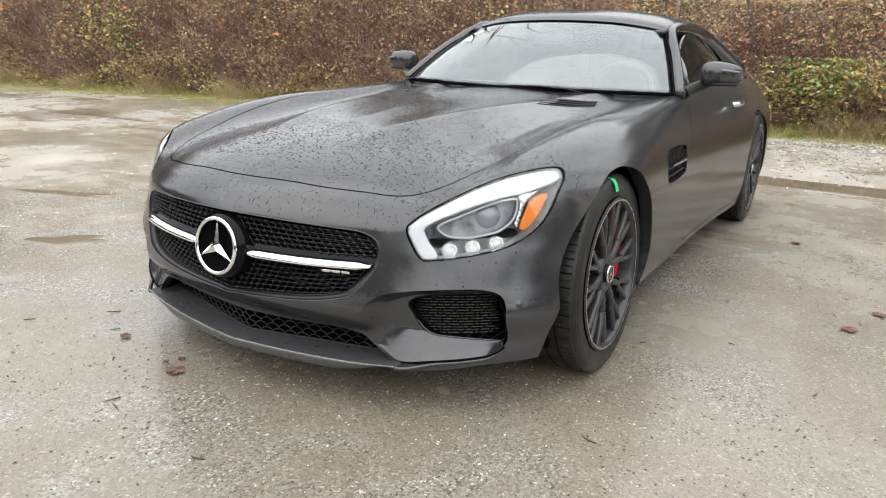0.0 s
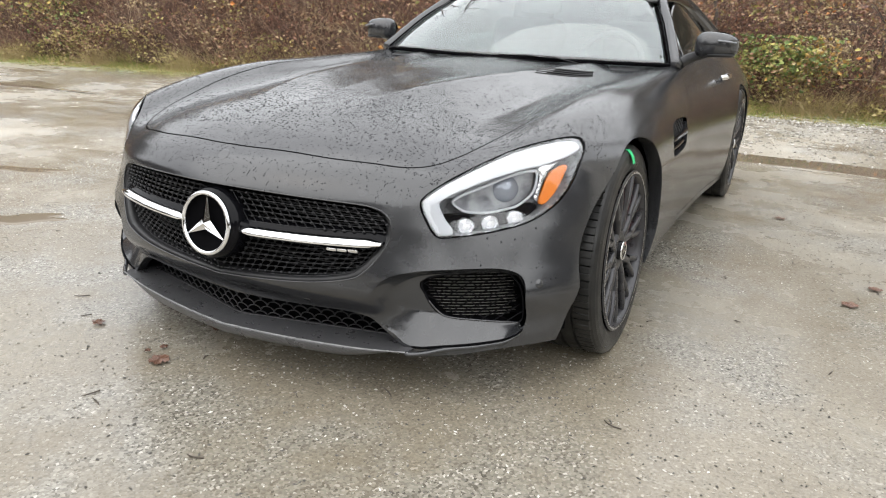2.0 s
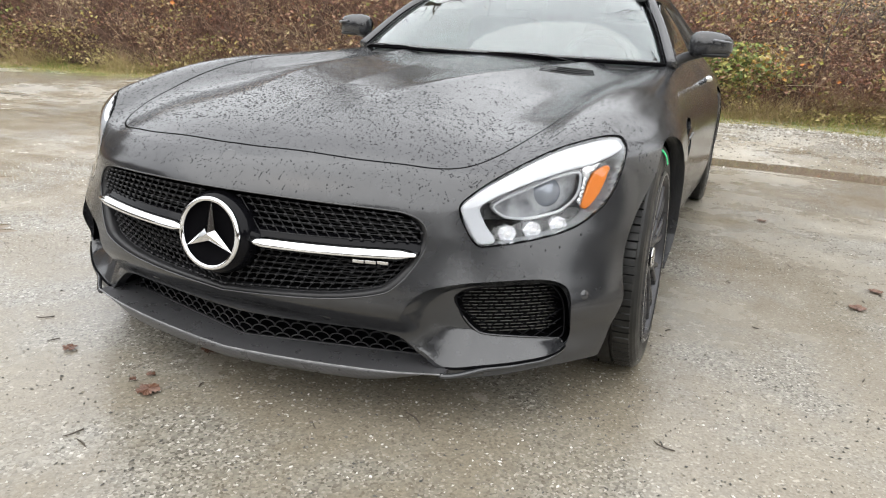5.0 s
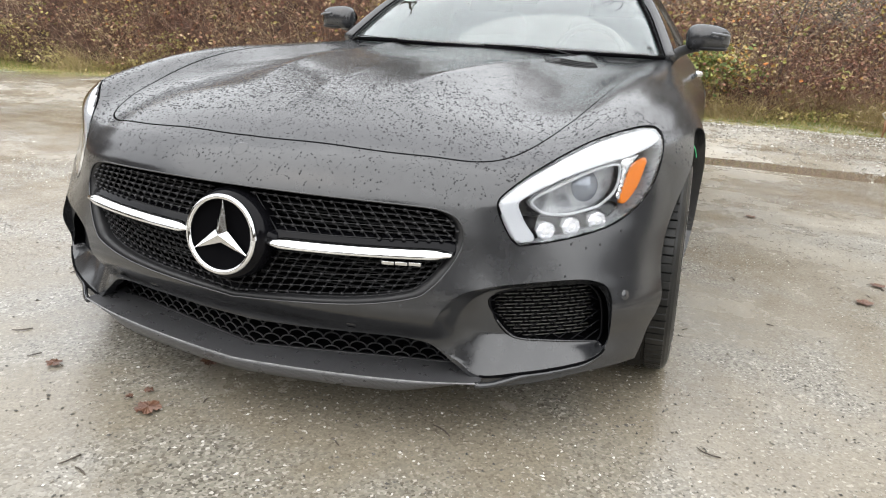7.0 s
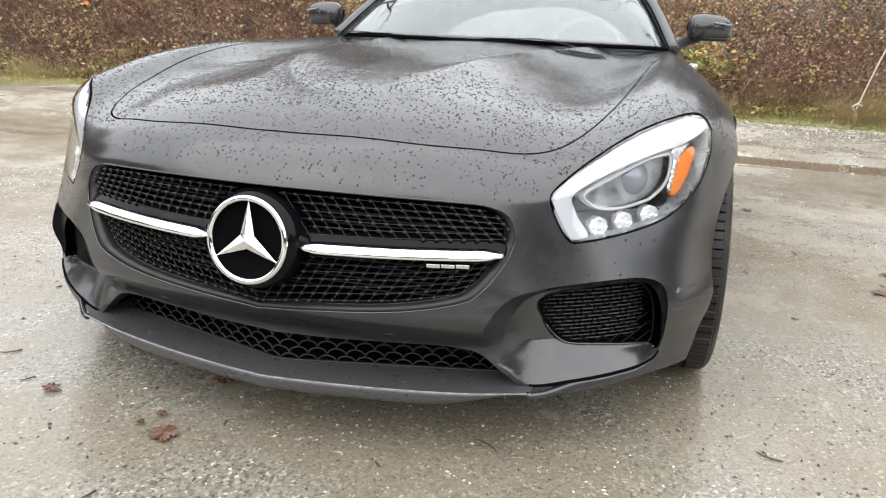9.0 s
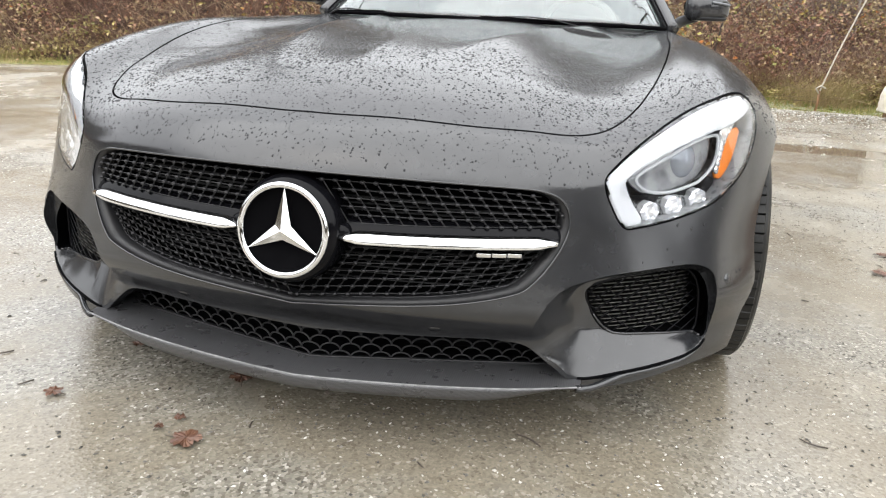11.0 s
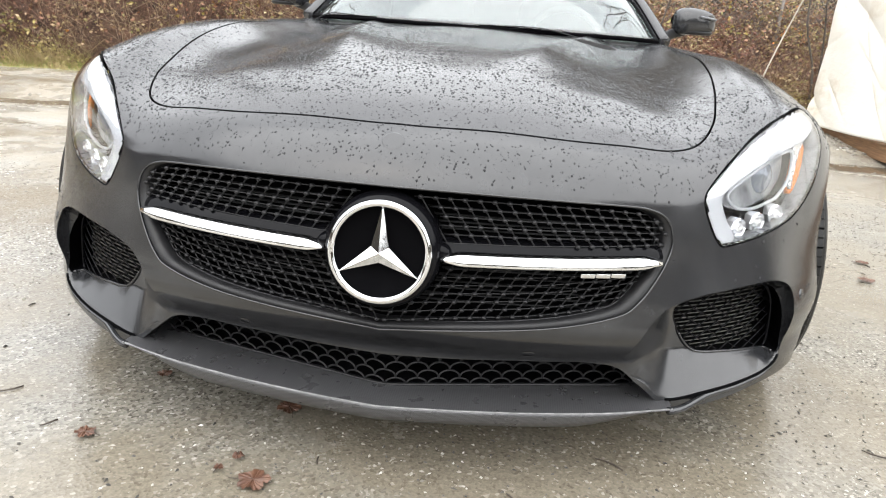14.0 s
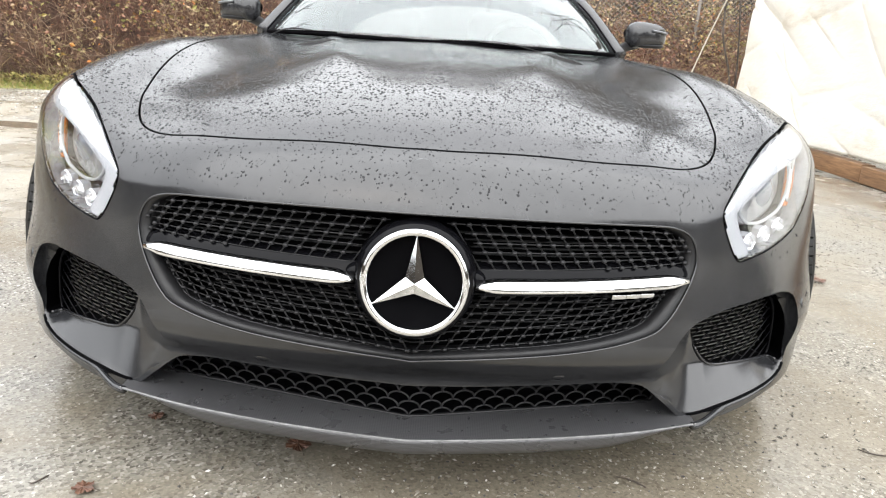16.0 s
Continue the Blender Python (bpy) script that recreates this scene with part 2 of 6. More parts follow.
def block(size, at=(0, 0, 0), bevel=0.005, turn=(0, 0, 0), segments=2):
    """A box with rounded edges, as a bmesh."""
    bm = bmesh.new()
    bmesh.ops.create_cube(bm, size=1.0)
    bmesh.ops.scale(bm, vec=size, verts=bm.verts)
    if bevel:
        bmesh.ops.bevel(bm, geom=bm.edges[:], offset=bevel, segments=segments, affect="EDGES", profile=0.5)
    bmesh.ops.transform(bm, matrix=pose(*at, *turn), verts=bm.verts)
    return bm


def loop_curve(points, per=6, closed=True):
    """A smooth curve through points."""
    P = np.asarray(points, float)
    n = len(P)
    out = []
    for i in range(n if closed else n - 1):
        a, b, c, d = [P[(i + k) % n] if closed else P[min(max(i + k, 0), n - 1)] for k in (-1, 0, 1, 2)]
        for t in np.arange(per) / per:
            out.append(0.5 * (2 * b + (c - a) * t + (2 * a - 5 * b + 4 * c - d) * t * t + (3 * b - a - 3 * c + d) * t ** 3))
    if not closed:
        out.append(P[-1])
    return np.array(out)


def outline_distance(U, poly):
    """Signed distance of 2D points to a closed outline, negative inside."""
    best = np.full(len(U), 9.0)
    inside = np.zeros(len(U), bool)
    for a, b in zip(poly, np.roll(poly, -1, 0)):
        d = b - a
        t = np.clip(((U - a) @ d) / (d @ d + 1e-15), 0, 1)
        best = np.minimum(best, np.linalg.norm(U - a - t[:, None] * d, axis=1))
        cross = (a[1] > U[:, 1]) != (b[1] > U[:, 1])
        with np.errstate(divide="ignore", invalid="ignore"):
            inside ^= cross & (U[:, 0] < (b[0] - a[0]) * (U[:, 1] - a[1]) / (b[1] - a[1] + 1e-15) + a[0])
    return np.where(inside, -best, best)


def cut(geo, value):
    """Split triangles along value == 0. Returns (inside, outside) with value below and above 0."""
    V, F, N = geo
    sign = value < 0
    s = sign[F]
    c = s.sum(1)
    newV, newN, made = [], [], {}

    def mid(i, j):
        key = (min(i, j), max(i, j))
        if key not in made:
            t = value[i] / (value[i] - value[j])
            made[key] = len(V) + len(newV)
            newV.append(V[i] + t * (V[j] - V[i]))
            m = N[i] + t * (N[j] - N[i])
            newN.append(m / (np.linalg.norm(m) + 1e-12))
        return made[key]

    ins, outs = [], []
    for k in np.nonzero((c > 0) & (c < 3))[0]:
        f = F[k]
        odd = 1 if c[k] == 1 else 0
        r = int(np.nonzero(s[k] == odd)[0][0])
        a, b, d = int(f[r]), int(f[(r + 1) % 3]), int(f[(r + 2) % 3])
        p, q = mid(a, b), mid(a, d)
        (ins if odd else outs).append((a, p, q))
        (outs if odd else ins).extend([(p, b, d), (p, d, q)])
    allV = np.concatenate([V, np.array(newV).reshape(-1, 3)])
    allN = np.concatenate([N, np.array(newN).reshape(-1, 3)])

    def pick(tris, whole):
        T = np.concatenate([F[whole], np.array(tris, int).reshape(-1, 3)])
        used, back = np.unique(T, return_inverse=True)
        return allV[used], back.reshape(-1, 3), allN[used]

    return pick(ins, c == 3), pick(outs, c == 0)


def rim_edges(F):
    """Directed edges that only one triangle uses."""
    E = np.concatenate([F[:, [0, 1]], F[:, [1, 2]], F[:, [2, 0]]])
    key = np.sort(E, 1)
    _, first, count = np.unique(key, axis=0, return_index=True, return_counts=True)
    return E[first[count == 1]]


def flange(geo, chosen, depth, lean=(0, 0, 0)):
    """A turned-in edge along the rim edges whose both ends are chosen, depth metres into the body."""
    V, F, N = geo
    E = rim_edges(F)
    E = E[chosen[E[:, 0]] & chosen[E[:, 1]]]
    if not len(E):
        return np.zeros((0, 3)), np.zeros((0, 3), int), np.zeros((0, 3))
    used, back = np.unique(E, return_inverse=True)
    e = back.reshape(-1, 2)
    top = V[used]
    low = top - N[used] * depth + np.array(lean)
    n = len(used)
    T = np.concatenate([np.stack([e[:, 1], e[:, 0], e[:, 0] + n], 1), np.stack([e[:, 1], e[:, 0] + n, e[:, 1] + n], 1)])
    W = np.concatenate([top, low])
    return W, T, vertex_normals(W, T)


def vertex_normals(V, T):
    fn = np.cross(V[T[:, 1]] - V[T[:, 0]], V[T[:, 2]] - V[T[:, 0]])
    N = np.zeros_like(V)
    for k in range(3):
        np.add.at(N, T[:, k], fn)
    return N / (np.linalg.norm(N, axis=1)[:, None] + 1e-12)


def stack(*geos):
    V, F, N, k = [], [], [], 0
    for g in geos:
        V.append(g[0]), F.append(np.asarray(g[1], int).reshape(-1, 3) + k), N.append(g[2])
        k += len(g[0])
    return np.concatenate(V), np.concatenate(F), np.concatenate(N)


def slab(geo, thick, sink=0.0):
    """A skin with thickness: outer face sunk by sink, inner face thick below it, edges closed."""
    V, F, N = geo
    n = len(V)
    E = rim_edges(F)
    T = np.concatenate([F, F[:, ::-1] + n, np.stack([E[:, 1], E[:, 0], E[:, 0] + n], 1), np.stack([E[:, 1], E[:, 0] + n, E[:, 1] + n], 1)])
    return np.concatenate([V - N * sink, V - N * (sink + thick)]), T


# ---- body surface ----
def spline(knots, v):
    """Smooth curve through (at, value) knots, held flat in slope beyond the ends."""
    k = np.array(knots, float)
    a, b = k[:, 0], k[:, 1]
    h = np.diff(a)
    d = np.diff(b) / h
    m = np.empty_like(b)
    m[0], m[-1] = d[0], d[-1]
    m[1:-1] = (d[:-1] * h[1:] + d[1:] * h[:-1]) / (h[:-1] + h[1:])
    v = np.asarray(v, float)
    i = np.clip(np.searchsorted(a, v) - 1, 0, len(h) - 1)
    t = (v - a[i]) / h[i]
    tc = np.clip(t, 0, 1)
    t2, t3 = tc * tc, tc * tc * tc
    r = (2 * t3 - 3 * t2 + 1) * b[i] + (t3 - 2 * t2 + tc) * h[i] * m[i] + (3 * t2 - 2 * t3) * b[i + 1] + (t3 - t2) * h[i] * m[i + 1]
    return r + np.where(t < 0, t * h[i] * m[0], 0) + np.where(t > 1, (t - 1) * h[i] * m[-1], 0)


def bump(v, mid, wide):
    return np.exp(-((v - mid) / wide) ** 2)


def ramp(v, lo, hi):
    t = np.clip((v - lo) / (hi - lo), 0, 1)
    return t * t * (3 - 2 * t)


CENTRE = [(-0.1, 0.515), (0.0, 0.590), (0.06, 0.629), (0.16, 0.680), (0.28, 0.717), (0.5, 0.757), (1.0, 0.809), (1.5, 0.831), (1.95, 0.848), (2.6, 0.885), (3.6, 0.94), (4.3, 0.93), (4.6, 0.90)]
CROWN = [(0, 0), (0.2, 0.008), (0.4, 0.032), (0.52, 0.054), (0.62, 0.058), (0.72, 0.046), (0.85, 0.070), (0.97, 0.14)]
WIDTH = [(0.0, 0.955), (0.8, 0.965), (1.3, 0.945), (1.9, 0.925), (2.5, 0.935), (3.3, 0.972), (3.8, 0.968), (4.6, 0.88)]
TUCK = [(0.0, 0.07), (0.15, 0.035), (0.3, 0.005), (0.45, 0.0), (0.58, 0.006), (0.68, 0.032), (0.8, 0.11), (0.95, 0.26)]
NOSE = [(0.05, 0.10), (0.2, 0.088), (0.25, 0.078), (0.29, 0.035), (0.315, 0.012), (0.36, 0.0), (0.47, 0.0), (0.56, 0.012), (0.7, 0.06)]
SQUARE = [(0.05, 2.7), (0.2, 2.55), (0.3, 2.3), (0.4, 2.02), (0.5, 1.92), (0.6, 1.88), (0.9, 1.88)]


def top_height(x, y):
    ax = np.abs(x)
    s = np.clip(ax / 0.97, 0, 0.999)
    back = 0.62 * (1 - (1 - s ** 2.2) ** (1 / 2.2))
    z = spline(CENTRE, y - back * (1 - ramp(y, 0.1, 1.1)))
    z = z - spline(CROWN, ax) * (1 - 0.35 * ramp(y, 1.2, 2.2))
    z += 0.024 * ramp(ax, 0.3, 0.68) * ramp(y, 0.6, 1.9) * (1 - 0.45 * ramp(y, 2.0, 2.6))
    z += 0.030 * bump(ax, 0.74, 0.13) * bump(y, 0.85, 0.65)
    ridge = 0.19 + 0.17 * (y - 0.4)
    z += 0.019 * np.exp(-np.abs((ax - ridge) / 0.070) ** 1.45) * ramp(y, 0.28, 0.75) * (1 - ramp(y, 1.9, 2.5))
    z -= 0.013 * bump(ax, ridge + 0.25, 0.12) * ramp(y, 0.30, 0.8) * (1 - ramp(y, 1.9, 2.5))
    z += 0.075 * bump(ax, 0.86, 0.17) * bump(y, 3.35, 0.75)
    return z


def body_field(x, y, z):
    """Negative inside the car's lower body, about metres from its skin."""
    ax = np.abs(x)
    a = (z - top_height(x, y)) * 0.93
    wide = spline(WIDTH, np.maximum(y, 0.0)) - spline(TUCK, z)
    near = spline(NOSE, z)
    s = ax / wide
    v = np.maximum(0.80 - y, 0) / (0.80 - near)
    n = spline(SQUARE, z)
    q = (s ** n + v ** n + 1e-12) ** (1 / n)
    b = (q - 1) * 0.80 + 0.018 * bump(ax, 0.70, 0.13) * bump(z, 0.55, 0.09)
    tail = (y - (4.50 - 0.25 * s ** 3))
    b = np.maximum(b, tail)
    r = 0.035
    return np.hypot(np.maximum(a + r, 0), np.maximum(b + r, 0)) - r + np.minimum(np.maximum(a + r, b + r), 0)


# ---- the car's skin ----
def body_normal(P):
    h = 0.002
    g = np.stack([body_field(*(P + np.eye(3)[k] * h).T) - body_field(*(P - np.eye(3)[k] * h).T) for k in range(3)], 1)
    return g / (np.linalg.norm(g, axis=1)[:, None] + 1e-12)


def skin_half():
    """The closed lower body for x >= 0: rays from a line inside it meet its field."""
    roll = np.radians(np.linspace(0, 90, 190))
    tip = np.radians(np.linspace(90, 0, 185)[:-1])
    origin, way = [], []
    for b in tip:
        origin.append(np.tile((0, 0.9, 0.10), (len(roll), 1)))
        way.append(np.stack([np.cos(b) * np.sin(roll), np.full_like(roll, -np.sin(b)), np.cos(b) * np.cos(roll)], 1))
    for y in np.concatenate([np.arange(0.9, 2.0, 0.015), np.arange(2.0, 4.5, 0.03)]):
        origin.append(np.tile((0, y, 0.10), (len(roll), 1)))
        way.append(np.stack([np.sin(roll), np.zeros_like(roll), np.cos(roll)], 1))
    rows = len(origin)
    O, D = np.concatenate(origin), np.concatenate(way)
    lo, hi = np.full(len(O), 0.02), np.full(len(O), 1.6)
    for _ in range(34):
        m = (lo + hi) / 2
        P = O + m[:, None] * D
        out = body_field(P[:, 0], P[:, 1], P[:, 2]) > 0
        lo, hi = np.where(out, lo, m), np.where(out, m, hi)
    V = O + lo[:, None] * D
    q = grid_faces(rows, len(roll))
    F = np.concatenate([q[:, [0, 1, 2]], q[:, [0, 2, 3]]])
    return V, F, body_normal(V)


def skin_y(x, z):
    """Where the nose lies at (x, z), from the front."""
    x, z = np.broadcast_arrays(np.asarray(x, float), np.asarray(z, float))
    lo, hi = np.full(x.shape, -0.15), np.full(x.shape, 0.9)
    for _ in range(40):
        m = (lo + hi) / 2
        out = body_field(x, m, z) > 0
        lo, hi = np.where(out, m, lo), np.where(out, hi, m)
    return lo


def on_nose(xz, depth=0.0):
    xz = np.asarray(xz, float)
    P = np.stack([xz[:, 0], skin_y(xz[:, 0], xz[:, 1]), xz[:, 1]], 1)
    return P - body_normal(P) * depth


HOOD = loop_curve([(-0.15, 0.113), (0.0, 0.100), (0.15, 0.113), (0.29, 0.138), (0.40, 0.178), (0.47, 0.212), (0.525, 0.258), (0.56, 0.315), (0.592, 0.40), (0.612, 0.48), (0.64, 0.62), (0.668, 0.82), (0.692, 1.1), (0.712, 1.5), (0.725, 1.86), (0.60, 1.83), (0.3, 1.80), (0.0, 1.79), (-0.3, 1.8)])
LAMP = loop_curve([(0.545, 0.553), (0.556, 0.579), (0.610, 0.625), (0.69, 0.675), (0.76, 0.700), (0.805, 0.704), (0.829, 0.690), (0.839, 0.665), (0.838, 0.618), (0.823, 0.567), (0.795, 0.530), (0.755, 0.502), (0.685, 0.483), (0.614, 0.474), (0.588, 0.476), (0.565, 0.507)])
MOUTH_HALF = [(0.196, 0.559), (0.388, 0.550), (0.448, 0.541), (0.478, 0.522), (0.490, 0.49), (0.485, 0.457), (0.466, 0.418), (0.439, 0.382), (0.405, 0.360), (0.30, 0.339), (0.124, 0.321)]
MOUTH = loop_curve([(0, 0.562)] + MOUTH_HALF + [(0.03, 0.3105), (0.0, 0.306), (-0.03, 0.3105)] + [(-a, b) for a, b in MOUTH_HALF[::-1]])
SCOOP = loop_curve([(0.44, 0.26), (0.452, 0.315), (0.49, 0.368), (0.553, 0.388), (0.615, 0.394), (0.69, 0.396), (0.735, 0.392), (0.770, 0.376), (0.786, 0.348), (0.791, 0.31), (0.790, 0.25), (0.781, 0.215), (0.757, 0.197), (0.71, 0.187), (0.62, 0.175), (0.535, 0.166), (0.49, 0.20), (0.455, 0.225)])
FOGMESH = loop_curve([(0.531, 0.325), (0.551, 0.282), (0.578, 0.250), (0.603, 0.238), (0.657, 0.233), (0.719, 0.227), (0.766, 0.222), (0.782, 0.226), (0.786, 0.25), (0.779, 0.310), (0.762, 0.348), (0.726, 0.371), (0.622, 0.363), (0.546, 0.346)])
CHIN = [(0.0, 0.228), (0.13, 0.235), (0.28, 0.245), (0.385, 0.246), (0.43, 0.236), (0.478, 0.198), (0.543, 0.145), (0.62, 0.147), (0.75, 0.168), (0.9, 0.172)]
WHEEL_Y, WHEEL_Z, REAR_Y, REAR_Z = 0.812, 0.325, 3.442, 0.335
ARCH = 0.360


def scoop_depth(x, z):
    d = outline_distance(np.stack([x, z], 1), SCOOP)
    edge = np.clip(-d / 0.030, 0, 1) ** 0.6
    low_edge = np.clip((0.7885 - x) / 0.030, 0, 1) ** 0.6
    w = ramp(z, 0.205, 0.26)
    soft = ramp(x, 0.425, 0.55)
    blade_z = spline([(0.40, 0.235), (0.47, 0.205), (0.535, 0.167), (0.62, 0.176), (0.71, 0.188), (0.757, 0.198), (0.785, 0.222)], x)
    fog_low = spline([(0.44, 0.36), (0.531, 0.325), (0.551, 0.282), (0.578, 0.250), (0.603, 0.238), (0.656, 0.232), (0.79, 0.218)], x)
    fog_low = np.minimum(fog_low, blade_z + 0.085)
    floor = np.clip((z - blade_z) / np.maximum(fog_low - blade_z, 0.018), 0, 1)
    deep = np.maximum(skin_y(x, blade_z) + 0.050 * floor - skin_y(x, z), 0)
    return np.where(d < 0, deep * soft * (w * edge + (1 - w) * low_edge), 0)


def chin_line(P):
    front = spline(CHIN, np.minimum(P[:, 0], 0.9))
    return P[:, 2] - np.where(P[:, 1] < 0.62, front, 0.165 + 0.045 * (1 - ramp(P[:, 1], 1.15, 1.8)) * (P[:, 1] > 0.85))


skin = skin_half()


def arch_sd(V):
    drop = np.maximum(WHEEL_Z - V[:, 2], 0)
    y = V[:, 1] - WHEEL_Y + 0.28 * drop * (V[:, 1] < WHEEL_Y) + 0.30 * drop * (V[:, 1] >= WHEEL_Y)
    y = np.where(V[:, 1] >= WHEEL_Y, y * 1.09, y)
    return np.where(V[:, 0] > 0.5, np.hypot(y, np.maximum(V[:, 2] - WHEEL_Z, 0)) - ARCH, 1.0)


_, skin = cut(skin, arch_sd(skin[0]))
_, skin = cut(skin, np.where(skin[0][:, 0] > 0.5, np.hypot(skin[0][:, 1] - REAR_Y, skin[0][:, 2] - REAR_Z) - ARCH - 0.008, 1.0))
_, skin = cut(skin, chin_line(skin[0]))


def front_sd(V, poly, axes, ymax=0.75):
    d = np.full(len(V), 1.0)
    near = (V[:, 1] < ymax)
    d[near] = outline_distance(V[near][:, axes], poly)
    return d


lamp_skin, skin = cut(skin, front_sd(skin[0], LAMP, [0, 2]))
_, skin = cut(skin, front_sd(skin[0], LAMP, [0, 2]) - 0.0035)
_, skin = cut(skin, front_sd(skin[0], MOUTH, [0, 2]))
scoop_skin, skin = cut(skin, front_sd(skin[0], SCOOP, [0, 2]))


def hood_sd(V):
    return np.where(V[:, 2] > 0.55, outline_distance(V[:, :2], HOOD), 1.0)


hood_skin, skin = cut(skin, hood_sd(skin[0]) - 0.0022)
hood_skin, _ = cut(hood_skin, hood_sd(hood_skin[0]) + 0.0022)


# door shut lines: a thin gap cut out of the flank
def door_sd(V):
    d = outline_distance(V[:, 1:], DOOR)
    return np.where(V[:, 0] > 0.6, d, 1.0)


DOOR = loop_curve([(2.06, 0.80), (1.93, 0.72), (1.83, 0.62), (1.78, 0.50), (1.79, 0.34), (1.86, 0.22), (2.05, 0.205), (2.6, 0.205), (2.98, 0.22), (3.02, 0.42), (3.06, 0.62), (3.09, 0.80), (3.05, 0.95), (2.6, 0.98), (2.2, 0.95), (2.1, 0.88)])
door_skin, skin = cut(skin, door_sd(skin[0]) - 0.0022)
door_skin, _ = cut(door_skin, door_sd(door_skin[0]) + 0.0022)
VENT = loop_curve([(1.40, 0.668), (1.55, 0.672), (1.705, 0.660), (1.725, 0.64), (1.70, 0.575), (1.66, 0.552), (1.50, 0.545), (1.37, 0.552), (1.345, 0.58), (1.36, 0.65)])


def vent_sd(V):
    return np.where(V[:, 0] > 0.6, outline_distance(V[:, 1:], VENT), 1.0)


_, skin = cut(skin, vent_sd(skin[0]))

car = thing("sports_car", (0, 2.3, 0), "low satin-black two-seat sports coupe, wet with rain, parked on wet gravel", "car")
V = skin[0]
rims = [
    flange(skin, np.abs(hood_sd(V) - 0.0022) < 4e-4, 0.02),
    flange(skin, np.abs(door_sd(V) - 0.0022) < 4e-4, 0.02),
    flange(skin, np.abs(vent_sd(V)) < 4e-4, 0.03),
    flange(skin, np.abs(front_sd(V, LAMP, [0, 2]) - 0.0035) < 4e-4, 0.02),
    flange(skin, np.abs(front_sd(V, MOUTH, [0, 2])) < 4e-4, 0.0, (0, 0.035, 0)),
    flange(skin, np.abs(chin_line(V)) < 4e-4, 0.03),
    flange(skin, np.abs(arch_sd(V)) < 1e-3, 0.0, (-0.045, 0, 0)),
    flange(skin, (V[:, 0] > 0.5) & (np.abs(np.hypot(V[:, 1] - REAR_Y, V[:, 2] - REAR_Z) - ARCH - 0.008) < 1e-3), 0.0, (-0.045, 0, 0)),
]
body = part("body", both(stack(skin, *rims)), PAINT, car)
hood = part("hood", both(stack(hood_skin, flange(hood_skin, np.abs(hood_sd(hood_skin[0]) + 0.0022) < 4e-4, 0.02))), PAINT, car, "satin-black bonnet beaded with rain")
dg = stack(door_skin, flange(door_skin, np.abs(door_sd(door_skin[0]) + 0.0022) < 4e-4, 0.02))
doors = [part("door", g, PAINT, car) for g in (dg, mirrored(dg))]

# side scoops with their lattice
sc = np.array(scoop_skin[0])
sc[:, 1] += scoop_depth(sc[:, 0], sc[:, 2])
scoop = (sc, scoop_skin[1], vertex_normals(sc, scoop_skin[1]))
_, scoop = cut(scoop, outline_distance(scoop[0][:, [0, 2]], FOGMESH))
blade = on_nose([u for u in SCOOP if u[1] < 0.222 and u[0] > 0.53], -0.0006)
blade = blade[np.argsort(blade[:, 0])]
lip_x = np.linspace(0.536, 0.780, 22)
lip_z = spline([(0.53, 0.160), (0.56, 0.158), (0.62, 0.166), (0.71, 0.178), (0.757, 0.189), (0.785, 0.212)], lip_x)
edge_lip = on_nose(np.stack([lip_x, lip_z], 1), 0.002)
edge_lip[:, 1] -= 0.036 * (1 - ramp(lip_x, 0.535, 0.64))
for s in (False, True):
    w = mirrored if s else (lambda g: g)
    side = part("air_scoop", w(scoop), PAINT, car)
    part("blade_gap", w(tube(blade, 0.0030, 6)), DARK, side)
    part("lip", w(tube(edge_lip, np.linspace(0.0075, 0.0055, len(edge_lip)), 8)), PAINT, side)


def clip_line(p, q, poly, step=0.004, inset=0.0):
    """The stretches of the segment p-q inside an outline."""
    n = max(2, int(np.linalg.norm(np.subtract(q, p)) / step))
    U = np.asarray(p) + np.linspace(0, 1, n)[:, None] * (np.asarray(q, float) - p)
    ok = outline_distance(U, poly) < -inset
    runs, cur = [], []
    for u, k in zip(U, ok):
        if k:
            cur.append(u)
        elif cur:
            runs.append(cur)
            cur = []
    if cur:
        runs.append(cur)
    return [np.array(r)[:: max(1, len(r) // 8)] if len(r) > 10 else np.array(r) for r in runs if len(r) > 2]


def fog_at(u, extra=0.0):
    y = skin_y(u[:, 0], np.full(len(u), 0.2)) + 0.054 + extra
    return np.stack([u[:, 0], y, u[:, 1]], 1)


MESH = FOGMESH * np.array((0.93, 1)) + np.array((0.0375, 0))
bars = []
for k in np.arange(-0.4, 0.8, 0.026):
    for r in clip_line((0.50, 0.1 + k), (0.82, 0.1 + k + 0.26), MESH):
        bars.append(tube(fog_at(r), 0.0016, 5))
    for r in clip_line((0.50, 0.5 - k), (0.82, 0.5 - k - 0.20), MESH):
        bars.append(tube(fog_at(r), 0.0014, 5))
edge = fog_at(MESH)
bars.append(tube(edge, 0.0035, 6, True))
fins = []
for z in np.arange(0.235, 0.385, 0.0085):
    for r in clip_line((0.54, z), (0.745, z + 0.010), MESH):
        if len(r) > 2:
            fins.append(tube(fog_at(r, 0.022), 0.0020, 4, False, 0.7))
fl, ff = join(*bars), join(*fins)
back_x, back_z = np.meshgrid(np.linspace(0.48, 0.84, 9), np.linspace(0.16, 0.43, 6))
bk = fog_at(np.stack([back_x.ravel(), back_z.ravel()], 1), 0.075)
sill = np.array([u for u in FOGMESH if u[1] < 0.30 and u[0] < 0.775 and u[0] > 0.55])
sill = sill[np.argsort(sill[:, 0])]
